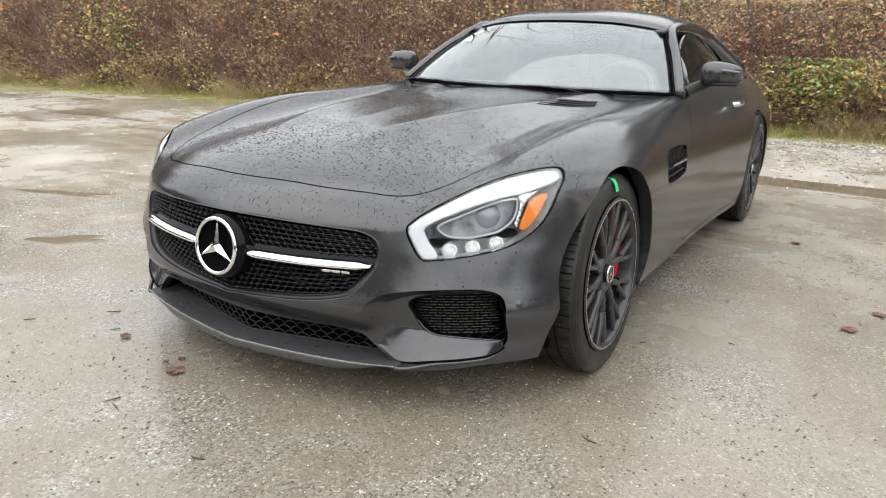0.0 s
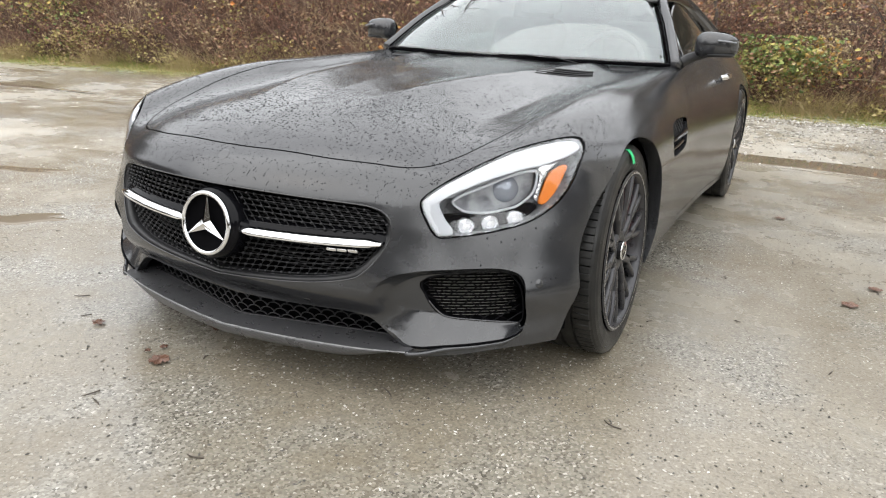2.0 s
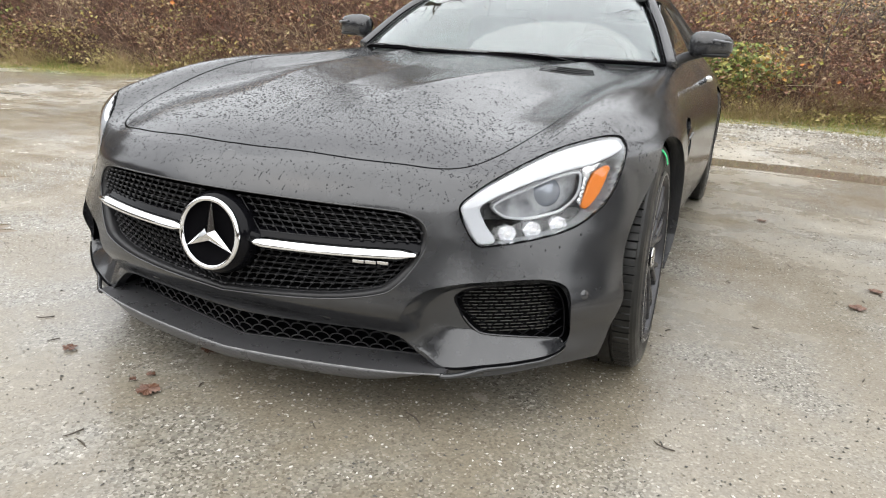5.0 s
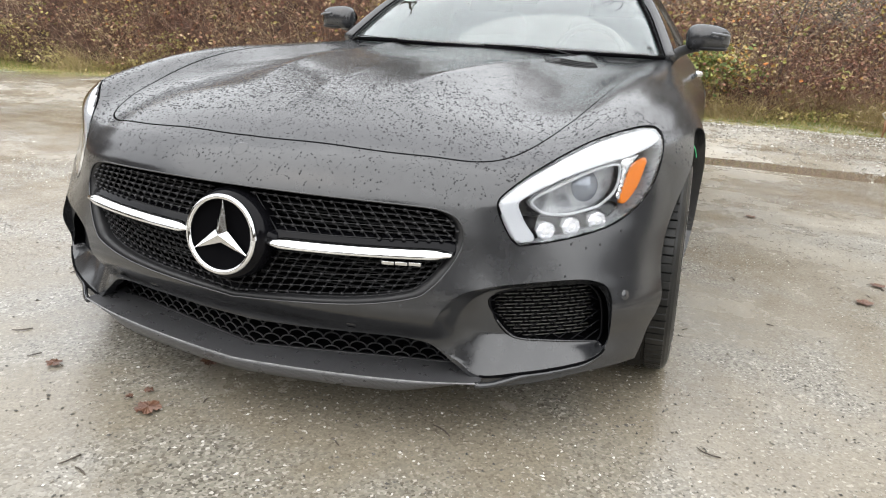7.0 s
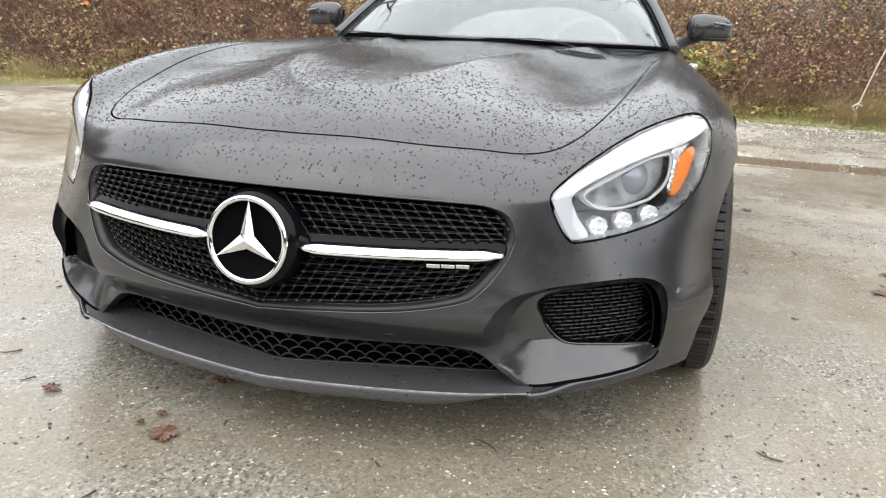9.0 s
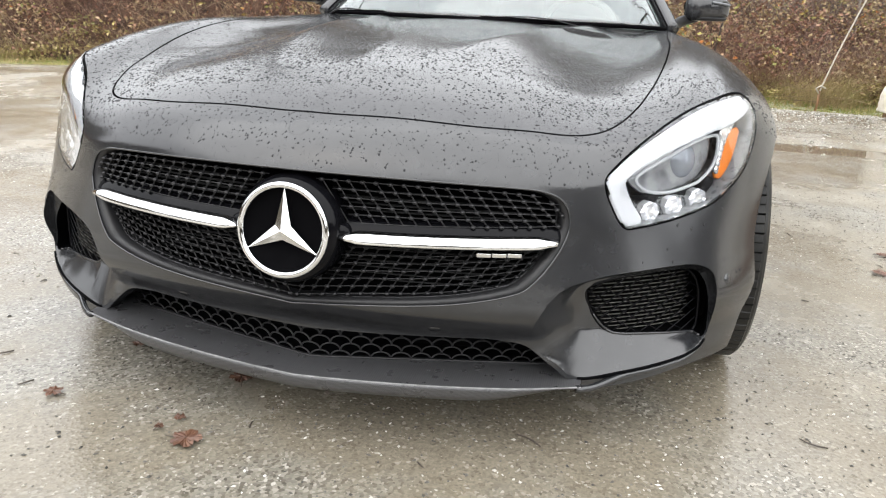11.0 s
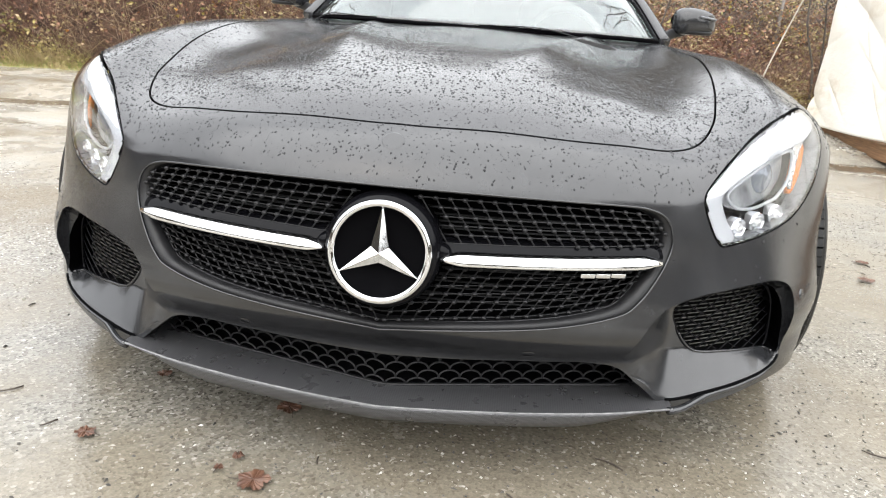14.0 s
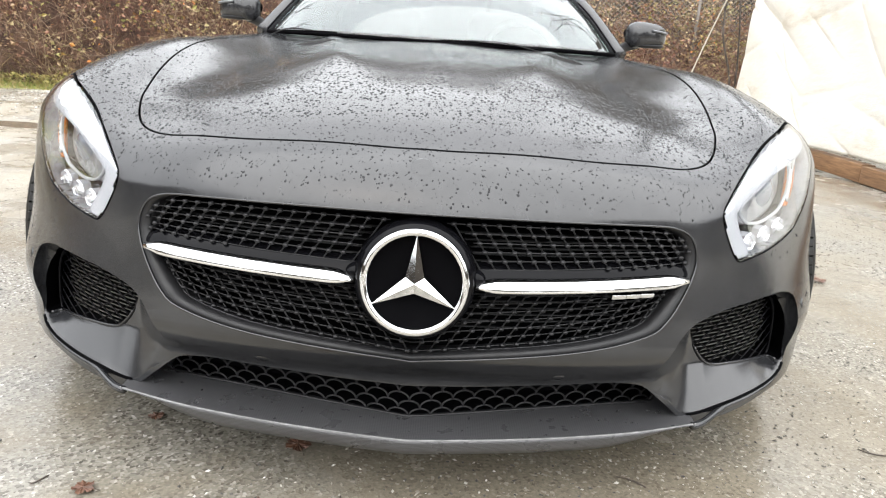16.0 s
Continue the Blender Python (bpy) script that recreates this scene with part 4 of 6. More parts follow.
def wheel_meshes(radius, rim_r, width):
    barrel, ring, hub, cap, cap_ring, face = wheel_parts(radius, rim_r, width)
    spokes = []
    for k in range(10):
        a = (k // 2) * 2 * np.pi / 5 + (0.295 if k % 2 else -0.295)
        lean = -1 if k % 2 else 1
        stem = spoke(a, 0.045, 0.140, 0.025, 0.022, lean * 0.010, 0.0, face - 0.016, face - 0.006, 0.032)
        forks = [spoke(a, 0.128, rim_r - 0.008, 0.0205, 0.0165, sg * 0.007, sg * 0.031, face - 0.007, face - 0.003, 0.026) for sg in (-1, 1)]
        spokes.append(join(stem, *forks))
    disc = lathe([(face - 0.085, 0.075), (face - 0.085, 0.178), (face - 0.115, 0.178), (face - 0.115, 0.075)], 72)
    hat = lathe([(face - 0.06, 0.001), (face - 0.06, 0.072), (face - 0.085, 0.082), (face - 0.115, 0.082)], 48)
    a = np.radians(np.linspace(-66, 66, 12))
    cal = []
    for x, r in ((face - 0.044, 0.092), (face - 0.038, 0.115), (face - 0.038, 0.195), (face - 0.052, 0.214), (face - 0.13, 0.214), (face - 0.14, 0.092)):
        cal.append(np.stack([np.full_like(a, x), r * np.cos(a), r * np.sin(a)], 1))
    cal = np.concatenate(cal)
    calf = grid_faces(6, 12).tolist() + [[i * 12 for i in range(6)], [i * 12 + 11 for i in range(6)][::-1]]
    mk = lambda n, g, m, sm=True: put_mesh(n, g[0], g[1], m, None, sm)
    return dict(
        tyre=mk("tyre", tyre_mesh(radius, width), RUBBER, False), rim=mk("rim", join(barrel, hub), RIM), rim_edge=mk("rim_edge", ring, RIMEDGE), hub_cap=mk("hub_cap", cap, GLOSS),
        cap_ring=mk("cap_ring", join(cap_ring, star_plate(face, 0.024)), CHROME), brake_disc=mk("brake_disc", join(disc, hat), DISC), caliper=mk("caliper", (cal, calf), CALIPER), spokes=[mk("spoke", g, RIM) for g in spokes])


front_set, rear_set = wheel_meshes(0.328, 0.247, 0.265), wheel_meshes(0.337, 0.257, 0.295)
wheels = []
for x, y, z, kit, w_ in ((0.792, WHEEL_Y, 0.326, front_set, 0), (-0.792, WHEEL_Y, 0.326, front_set, 180), (0.815, REAR_Y, 0.335, rear_set, 0), (-0.815, REAR_Y, 0.335, rear_set, 180)):
    wheel = part("wheel", kit["rim"], RIM, car, "black multi-spoke alloy wheel with low-profile tyre")
    spin = 8 if y < 2 else 31
    tilt = (-2.4 if x > 0 else 2.4) if y < 2 else 0
    wheel.matrix_basis = pose(x, y, z, 0, tilt, 0) @ pose(0, 0, 0, 0, 0, w_) @ pose(0, 0, 0, spin)
    wheels.append(wheel)
    for key in ("tyre", "rim_edge", "hub_cap", "cap_ring"):
        part(key, kit[key], None, wheel)
    for sp in kit["spokes"]:
        part("spoke", sp, None, wheel)
    part("brake_disc", kit["brake_disc"], None, car).matrix_basis = pose(x, y, z) @ pose(0, 0, 0, 0, 0, w_)
    part("caliper", kit["caliper"], None, car, "red brake caliper").matrix_basis = pose(x, y, z) @ pose(0, 0, 0, 0, 0, w_) @ pose(0, 0, 0, 45 if w_ == 0 else 135)

# ---- glasshouse ----


def loft(rows, cols=24, thick=0.0):
    """A surface through curves, each resampled to cols points; closed to a slab where thick."""
    G = []
    for r in rows:
        c = loop_curve(r, 12, False)
        d = np.concatenate([[0], np.cumsum(np.linalg.norm(np.diff(c, axis=0), axis=1))])
        s = np.linspace(0, d[-1], cols)
        G.append(np.stack([np.interp(s, d, c[:, k]) for k in range(3)], 1))
    G = np.array(G)
    m = max(2, len(rows))
    fine = []
    for j in range(cols):
        fine.append(loop_curve(G[:, j], 6, False))
    P = np.array(fine).transpose(1, 0, 2)
    V = P.reshape(-1, 3)
    q = grid_faces(P.shape[0], cols)
    T = np.concatenate([q[:, [0, 1, 2]], q[:, [0, 2, 3]]])
    N = vertex_normals(V, T)
    if thick:
        return slab((V, T, N), thick)
    return V, T, N


def sym(points):
    return [(-a, b, c) for a, b, c in points[::-1] if a > 1e-6] + list(points)


base = sym([(0.0, 1.84, 0.842), (0.4, 1.885, 0.844), (0.66, 1.985, 0.844), (0.75, 2.075, 0.842)])
mid_ = sym([(0.0, 2.12, 1.035), (0.35, 2.145, 1.027), (0.58, 2.22, 1.008), (0.655, 2.285, 1.00)])
top_ = sym([(0.0, 2.405, 1.182), (0.3, 2.420, 1.173), (0.5, 2.47, 1.147), (0.555, 2.515, 1.130)])
ws = part("windscreen", loft([base, mid_, top_], 41, 0.005), SCREEN, car, "clear windscreen reflecting the pale sky")
ws.visible_shadow = False
roof_rows = [top_,
             sym([(0.0, 2.50, 1.222), (0.3, 2.51, 1.212), (0.5, 2.54, 1.180), (0.575, 2.565, 1.150)]),
             sym([(0.0, 2.75, 1.256), (0.3, 2.75, 1.247), (0.5, 2.76, 1.213), (0.590, 2.76, 1.167)]),
             sym([(0.0, 3.15, 1.248), (0.3, 3.15, 1.238), (0.5, 3.15, 1.203), (0.585, 3.15, 1.150)]),
             sym([(0.0, 3.6, 1.175), (0.3, 3.6, 1.165), (0.5, 3.6, 1.13), (0.60, 3.58, 1.07)]),
             sym([(0.0, 4.05, 1.045), (0.3, 4.05, 1.035), (0.52, 4.03, 1.00), (0.66, 4.0, 0.95)]),
             sym([(0.0, 4.35, 0.935), (0.3, 4.35, 0.93), (0.55, 4.3, 0.91), (0.70, 4.25, 0.89)])]
roof = part("roof", loft(roof_rows, 41, 0.012), PAINT, car, "rounded satin-black roof")
# side windows and pillars
lo_side = [(0.780, 2.21, 0.860), (0.785, 2.4, 0.862), (0.785, 2.8, 0.872), (0.765, 3.2, 0.885), (0.71, 3.5, 0.91)]
hi_side = [(0.722, 2.245, 0.935), (0.655, 2.42, 1.050), (0.607, 2.75, 1.142), (0.607, 3.15, 1.118), (0.68, 3.45, 0.965)]
for s in (False, True):
    w = mirrored if s else (lambda g: g)
    side_mid = [tuple((np.array(a) + b) / 2 + (0.012, 0, 0)) for a, b in zip(lo_side, np.array(hi_side))]
    part("window_corner", w(loft([[(0.772, 2.06, 0.846), (0.778, 2.15, 0.856), (0.784, 2.235, 0.860)], [(0.765, 2.10, 0.868), (0.757, 2.18, 0.892), (0.752, 2.240, 0.90)], [(0.750, 2.13, 0.89), (0.733, 2.20, 0.925), (0.716, 2.265, 0.95)]], 10, 0.006)), PLASTIC, car)
    sw = part("side_window", w(loft([lo_side, side_mid, hi_side], 30, 0.004)), TINTED, car, "tinted side window")
    sw.visible_shadow = False
    pil = loop_curve([(0.772, 2.07, 0.840), (0.675, 2.30, 1.005), (0.586, 2.525, 1.130), (0.588, 2.75, 1.157), (0.592, 3.15, 1.135), (0.66, 3.5, 1.02), (0.72, 3.75, 0.92)], 8, False)
    rad = np.interp(np.linspace(0, 1, len(pil)), [0, 0.3, 0.5, 1], [0.027, 0.026, 0.028, 0.06])
    part("roof_pillar", w(tube(pil, rad, 14, False, 1.15)), PAINT, car)
    seal = loop_curve([(0.742, 2.075, 0.846), (0.652, 2.292, 1.004), (0.555, 2.515, 1.132)], 10, False) + np.array((0.008, -0.012, 0.008))
    part("window_seal", w(tube(seal, 0.005, 6)), DARK, car)
    q = loop_curve([(0.62, 3.2, 1.15), (0.69, 3.5, 0.99), (0.76, 3.7, 0.93)], 6, False)
    part("rear_quarter", w(loft([[(0.60, 3.15, 1.14), (0.605, 3.6, 1.06), (0.67, 4.0, 0.94)], [(0.655, 3.3, 1.05), (0.70, 3.62, 0.97), (0.73, 3.95, 0.92)], [(0.73, 3.45, 0.93), (0.78, 3.7, 0.90), (0.79, 3.95, 0.885)]], 14)), PAINT, car)
# dark band round the windscreen and the cowl below it
edge_top = loop_curve(top_, 6, False)
part("screen_band", join(tube(edge_top + np.array((0, -0.001, 0.000)), 0.003, 6), tube(loop_curve(base, 6, False) + np.array((0, -0.004, 0.001)), 0.0085, 8)), DARK, car)
part("cowl", loft([sym([(0.0, 1.77, 0.822), (0.4, 1.80, 0.820), (0.70, 1.93, 0.818)]), sym([(0.0, 1.86, 0.834), (0.4, 1.90, 0.834), (0.72, 2.03, 0.828)])], 30), PLASTIC, car)
for a, b, c, d in (((-0.70, 1.95, 0.846), (-0.62, 1.90, 0.855), (-0.52, 1.88, 0.858), (-0.42, 1.87, 0.860)), ((0.40, 1.86, 0.848), (0.25, 1.845, 0.855), (0.10, 1.835, 0.858), (0.0, 1.835, 0.858))):
    wiper = part("wiper", tube(loop_curve([a, b, c, d], 6, False) - np.array((0, 0, 0.004)), 0.0024, 6, False, 1.3), DARK, car, "black wiper blade")
    part("wiper_arm", tube(loop_curve([(a[0], a[1] - 0.01, a[2] - 0.01), (b[0], b[1] - 0.012, b[2] + 0.008), (c[0], c[1] - 0.008, c[2] + 0.004)], 6, False) - np.array((0, 0, 0.004)), 0.0024, 6), PLASTIC, wiper)
for s in (1, -1):
    def on_hood(u, v, up):
        x, y = 0.373 + 0.157 * u - 0.032 * v, 1.342 + 0.266 * u + 0.115 * v
        return np.stack([s * x, y, top_height(x, y) + up], 1)

    u_ = np.linspace(0, 1, 12)
    vg = [on_hood(u_, v, up) for v, up in ((-0.03, -0.003), (0.0, 0.0004), (1.0, 0.0004), (1.03, -0.003))]
    hv = part("hood_vent", (np.concatenate(vg), grid_faces(4, 12)[:, ::s].tolist()), DARK, hood, "black slatted bonnet vent")
    for v in (0.1, 0.37, 0.64, 0.9):
        part("slat", tube(on_hood(u_ * 0.96 + 0.02, v, 0.0), 0.0048, 6, False, 0.45), PLASTIC, hv)

# ---- mirrors, handles, vents ----


def mirror_shell():
    """A rounded mirror head: wide, flat at the back, tapering outwards."""
    u, v = np.meshgrid(np.linspace(0, np.pi, 19), np.linspace(0, 2 * np.pi, 28, endpoint=False), indexing="ij")
    sgn = lambda a, p: np.sign(a) * np.abs(a) ** p
    x = -0.098 * sgn(np.cos(u), 0.62)
    y = 0.062 * sgn(np.sin(u), 0.7) * sgn(np.cos(v), 0.75)
    z = 0.062 * sgn(np.sin(u), 0.5) * sgn(np.sin(v), 0.62)
    y = np.where(y > 0.028, 0.028 + 0.25 * (y - 0.028), y)
    z = z * (1 - 0.20 * (x / 0.118)) - 0.012 * (x / 0.118) ** 2
    y = y + 0.05 * np.maximum(x / 0.118, 0) ** 2
    return np.stack([x, y, z], -1).reshape(-1, 3), grid_faces(19, 28, True).tolist()


for s in (False, True):
    w = mirrored if s else (lambda g: g)
    at = Matrix.Translation((0.915, 2.225, 0.942)) @ Matrix.Diagonal((0.95, 0.95, 0.88, 1))
    mir = part("door_mirror", w(moved(mirror_shell(), at)), PAINT, car, "satin-black door mirror with indicator strip")
    stem = loop_curve([(0.775, 2.16, 0.850), (0.80, 2.19, 0.872), (0.835, 2.215, 0.888), (0.88, 2.225, 0.900)], 6, False)
    part("mirror_arm", w(tube(stem, np.linspace(0.020, 0.013, len(stem)), 8, False, 1.4)), PLASTIC, mir)
    part("mirror_base", w(moved(lathe([(-0.012, 0.001), (-0.01, 0.075), (0.0, 0.088), (0.006, 0.075)], 24, "z"), Matrix.Translation((0.915, 2.225, 0.898)) @ Matrix.Diagonal((0.98, 0.58, 1.0, 1)))), PLASTIC, mir)
    ind = loop_curve([(0.925, 2.161, 0.960), (0.965, 2.172, 0.956), (0.998, 2.200, 0.952)], 6, False)
    part("indicator_strip", w(tube(ind, 0.0055, 6)), LAMPGREY, mir)
    gl = moved(lathe([(0.0, 0.0005), (0.0, 0.052), (-0.004, 0.054)], 24, "y"), Matrix.Translation((0.912, 2.257, 0.945)) @ Matrix.Diagonal((1.75, 1, 1, 1)))
    part("mirror_glass", w(gl), CHROME, mir)
    hx = 0.888
    hd = loop_curve([(hx, 2.80, 0.765), (hx + 0.022, 2.83, 0.768), (hx + 0.026, 2.90, 0.770), (hx + 0.024, 2.98, 0.768), (hx, 3.01, 0.765)], 6, False)
    part("door_handle", w(tube(hd, 0.011, 8, False, 1.3)), CHROME, doors[1 if s else 0], "bright chrome door handle")
    vent_bk = np.array([(0.875, 1.33, 0.53), (0.875, 1.74, 0.53), (0.872, 1.74, 0.69), (0.872, 1.33, 0.69)])
    vent = part("side_vent", w((vent_bk, [[0, 1, 2, 3]])), DARK, car, "black side vent with lattice and chrome strip")
    lat = []
    for k in np.arange(-0.3, 0.6, 0.026):
        for p, q in (((1.33, 0.5 + k), (1.75, 0.74 + k)), ((1.33, 0.74 - k), (1.75, 0.5 - k))):
            for r in clip_line(p, q, VENT):
                lat.append(tube(np.stack([np.interp(r[:, 1], [0.54, 0.68], [0.905, 0.890]), r[:, 0], r[:, 1]], 1), 0.0026, 4))
    part("lattice", w(join(*lat)), PLASTIC, vent)
    part("strip", w(tube(loop_curve([(0.920, 1.37, 0.603), (0.920, 1.52, 0.606), (0.914, 1.71, 0.612)], 6, False), 0.0085, 6, False, 1.2)), GLOSS, vent)
    part("strip", w(tube(loop_curve([(0.918, 1.365, 0.570), (0.919, 1.50, 0.570), (0.914, 1.67, 0.574)], 6, False), 0.007, 6, False, 1.2)), GLOSS, vent)
    for k in range(5):
        y = 1.45 + 0.042 * k
        g = join(tube(np.array([(0.9285, y, 0.607), (0.928, y + 0.03, 0.608)]), 0.0042, 5))
        part("letter_bar", w(g), LAMPGREY, vent)

# tail: lamps and a plain diffuser
for s in (1, -1):
    part("tail_light", tube(loop_curve([(s * 0.35, 4.475, 0.80), (s * 0.6, 4.43, 0.80), (s * 0.78, 4.33, 0.79)], 6, False), 0.022, 8, False, 0.8), CALIPER, car, "slim red tail light")
part("diffuser", block((1.2, 0.06, 0.16), (0, 4.46, 0.26), 0.02), PLASTIC, car)

# ---- cabin ----
dash_v = loft([sym([(0.0, 1.90, 0.80), (0.66, 1.98, 0.80)]), sym([(0.0, 2.08, 0.845), (0.66, 2.12, 0.845)]), sym([(0.0, 2.25, 0.84), (0.66, 2.25, 0.82)]), sym([(0.0, 2.30, 0.70), (0.66, 2.30, 0.68)])], 20)
part("dashboard", dash_v, LEATHER, car)
part("cabin_floor", block((1.44, 2.2, 0.05), (0, 2.95, 0.34), 0.02), DARK, car)
part("rear_bulkhead", block((1.2, 0.06, 0.5), (0, 3.35, 0.66), 0.03), LEATHER, car)
wheel_pts = np.stack([0.37 + 0.175 * np.cos(w := np.linspace(0, 2 * np.pi, 40, endpoint=False)), 2.42 + 0.06 * np.sin(w), 0.80 + 0.165 * np.sin(w)], 1)
sw_ = part("steering_wheel", tube(wheel_pts, 0.016, 8, True), LEATHER, car)
part("wheel_boss", block((0.15, 0.05, 0.09), (0.37, 2.40, 0.79), 0.02, (-20, 0, 0)), LEATHER, sw_)
part("wheel_spokes", block((0.32, 0.018, 0.035), (0.37, 2.41, 0.80), 0.008, (-20, 0, 0)), SILVER, sw_)
for x in (-0.37, 0.37):
    seat = part("seat", block((0.50, 0.52, 0.18), (x, 2.78, 0.44), 0.06, (6, 0, 0), 3), LEATHER, car, "black leather bucket seat")
    part("backrest", block((0.48, 0.17, 0.62), (x, 3.10, 0.74), 0.07, (-18, 0, 0), 3), LEATHER, seat)
    part("headrest", block((0.27, 0.11, 0.20), (x, 3.21, 1.06), 0.045, (-12, 0, 0), 3), LEATHER, seat)
    part("shade_flap", block((0.40, 0.14, 0.016), (x, 2.52, 1.145), 0.006, (14, 0, 0)), LEATHER, seat)
part("rear_view_mirror", block((0.22, 0.03, 0.065), (0, 2.36, 1.085), 0.015, (10, 0, 0)), PLASTIC, car)

# green ribbon on the front tyre
arc = [(0.886, 0.3295), (0.893, 0.3285), (0.900, 0.3265), (0.9085, 0.319), (0.915, 0.310), (0.9195, 0.297), (0.9215, 0.288)]
rib = np.array([(x, WHEEL_Y - 0.030 + d, 0.326 + math.sqrt(r * r - 0.03 ** 2)) for d in (-0.012, 0.012) for x, r in arc])
tag = part("tape", slab((rib, np.concatenate([(q := grid_faces(2, 7))[:, [0, 1, 2]], q[:, [0, 2, 3]]]), vertex_normals(rib, np.concatenate([q[:, [0, 1, 2]], q[:, [0, 2, 3]]]))), 0.0015), GREEN, None, smooth=False)
tag.name = "green_tape"
tagged(tag, "strip of bright green tape stuck on the front tyre", "tape")


# ---- ground ----
GROUND = material("wet_compacted_gravel", (0.2, 0.18, 0.15), 0.6)
n_, l_, b_ = nodes_of(GROUND)
big = noise_tex(GROUND, 0.55, 5.0, 0.6)
mid_n = noise_tex(GROUND, 4.0, 6.0, 0.65)
fine_n = noise_tex(GROUND, 120.0, 4.0, 0.7)
tc = n_.new("ShaderNodeTexCoord")
vor = n_.new("ShaderNodeTexVoronoi")
vor.inputs["Scale"].default_value = 150.0
l_.new(tc.outputs["Object"], vor.inputs["Vector"])
vor2 = n_.new("ShaderNodeTexVoronoi")
vor2.inputs["Scale"].default_value = 28.0
l_.new(tc.outputs["Object"], vor2.inputs["Vector"])
sand = ramp_of(GROUND, mid_n, (0.3, (0.185, 0.160, 0.120)), (0.52, (0.255, 0.230, 0.182)), (0.75, (0.335, 0.308, 0.252)))
grit = ramp_of(GROUND, fine_n, (0.35, (0.075, 0.068, 0.055)), (0.55, (0.23, 0.205, 0.165)), (0.72, (0.44, 0.415, 0.36)))
colour = mix_of(GROUND, 0.42, sand, grit)
sep = n_.new("ShaderNodeSeparateColor")
l_.new(vor.outputs["Color"], sep.inputs["Color"])
fleck = ramp_of(GROUND, sep.outputs["Red"], (0.0, (0.04, 0.038, 0.034)), (0.12, (0.17, 0.155, 0.12)), (0.5, (0.26, 0.235, 0.19)), (0.94, (0.31, 0.28, 0.235)), (0.975, (0.62, 0.60, 0.55)))
colour = mix_of(GROUND, 0.35, colour, fleck)
wet = ramp_of(GROUND, big, (0.36, 0.0), (0.56, 1.0))
colour = mix_of(GROUND, wet, colour, mix_of(GROUND, 1.0, colour, (0.79, 0.77, 0.73), "MULTIPLY"))
grey = ramp_of(GROUND, sep.outputs["Green"], (0.0, (0.045, 0.044, 0.040)), (0.25, (0.16, 0.153, 0.135)), (0.7, (0.25, 0.240, 0.21)), (0.95, (0.34, 0.325, 0.29)), (0.985, (0.55, 0.53, 0.49)))
gravel_mask = ramp_of(GROUND, noise_tex(GROUND, 1.7, 7.0, 0.62), (0.46, 0.0), (0.60, 0.72))
colour = mix_of(GROUND, gravel_mask, colour, grey)
# paler sand away from the parking spot, its grazing sky sheen put into the colour
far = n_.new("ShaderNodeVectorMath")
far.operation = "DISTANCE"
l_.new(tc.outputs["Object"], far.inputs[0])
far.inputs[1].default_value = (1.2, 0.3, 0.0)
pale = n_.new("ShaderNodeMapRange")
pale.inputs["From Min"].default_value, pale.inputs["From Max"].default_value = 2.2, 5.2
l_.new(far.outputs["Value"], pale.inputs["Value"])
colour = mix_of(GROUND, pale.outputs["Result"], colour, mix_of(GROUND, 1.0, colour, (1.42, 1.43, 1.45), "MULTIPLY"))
# dark wet mud in long streaks over the open yard
streak = ramp_of(GROUND, noise_tex(GROUND, 1.0, 7.0, 0.62, "Object", (0.55, 1.9, 1.0)), (0.53, 0.0), (0.62, 0.9))
mud = mix_of(GROUND, 1.0, streak, pale.outputs["Result"], "MULTIPLY")
colour = mix_of(GROUND, mud, colour, mix_of(GROUND, 1.0, colour, (0.66, 0.62, 0.55), "MULTIPLY"))
wet = mix_of(GROUND, 1.0, wet, mud, "LIGHTEN")
# rain lies thickest round the nose and beside the front wheel
soak_d = n_.new("ShaderNodeVectorMath")
soak_d.operation = "DISTANCE"
l_.new(tc.outputs["Object"], soak_d.inputs[0])
soak_d.inputs[1].default_value = (0.9, 0.2, 0.0)
soak = n_.new("ShaderNodeMapRange")
soak.inputs["From Min"].default_value, soak.inputs["From Max"].default_value = 0.5, 1.7
soak.inputs["To Min"].default_value, soak.inputs["To Max"].default_value = 0.85, 0.0
l_.new(soak_d.outputs["Value"], soak.inputs["Value"])
wet = mix_of(GROUND, 1.0, wet, mix_of(GROUND, 1.0, soak.outputs["Result"], ramp_of(GROUND, mid_n, (0.62, 1.0), (0.75, 0.3)), "MULTIPLY"), "LIGHTEN")
colour = mix_of(GROUND, soak.outputs["Result"], colour, mix_of(GROUND, 1.0, colour, (0.86, 0.84, 0.80), "MULTIPLY"))
# moss and short grass along the foot of the hedge
place = n_.new("ShaderNodeSeparateXYZ")
l_.new(tc.outputs["Object"], place.inputs["Vector"])
west = n_.new("ShaderNodeMath")
west.operation = "MINIMUM"
west.inputs[1].default_value = 0.0
l_.new(place.outputs["X"], west.inputs[0])
back_y = n_.new("ShaderNodeMath")
back_y.operation = "MULTIPLY_ADD"
back_y.inputs[1].default_value = -0.165
l_.new(west.outputs[0], back_y.inputs[0])
l_.new(place.outputs["Y"], back_y.inputs[2])
verge = n_.new("ShaderNodeMapRange")
verge.inputs["From Min"].default_value, verge.inputs["From Max"].default_value = 7.3, 8.5
l_.new(back_y.outputs[0], verge.inputs["Value"])
moss = mix_of(GROUND, 1.0, verge.outputs["Result"], ramp_of(GROUND, noise_tex(GROUND, 1.6, 6.0, 0.6, "Object", (0.6, 1.5, 1.0)), (0.42, 0.0), (0.56, 0.85)), "MULTIPLY")
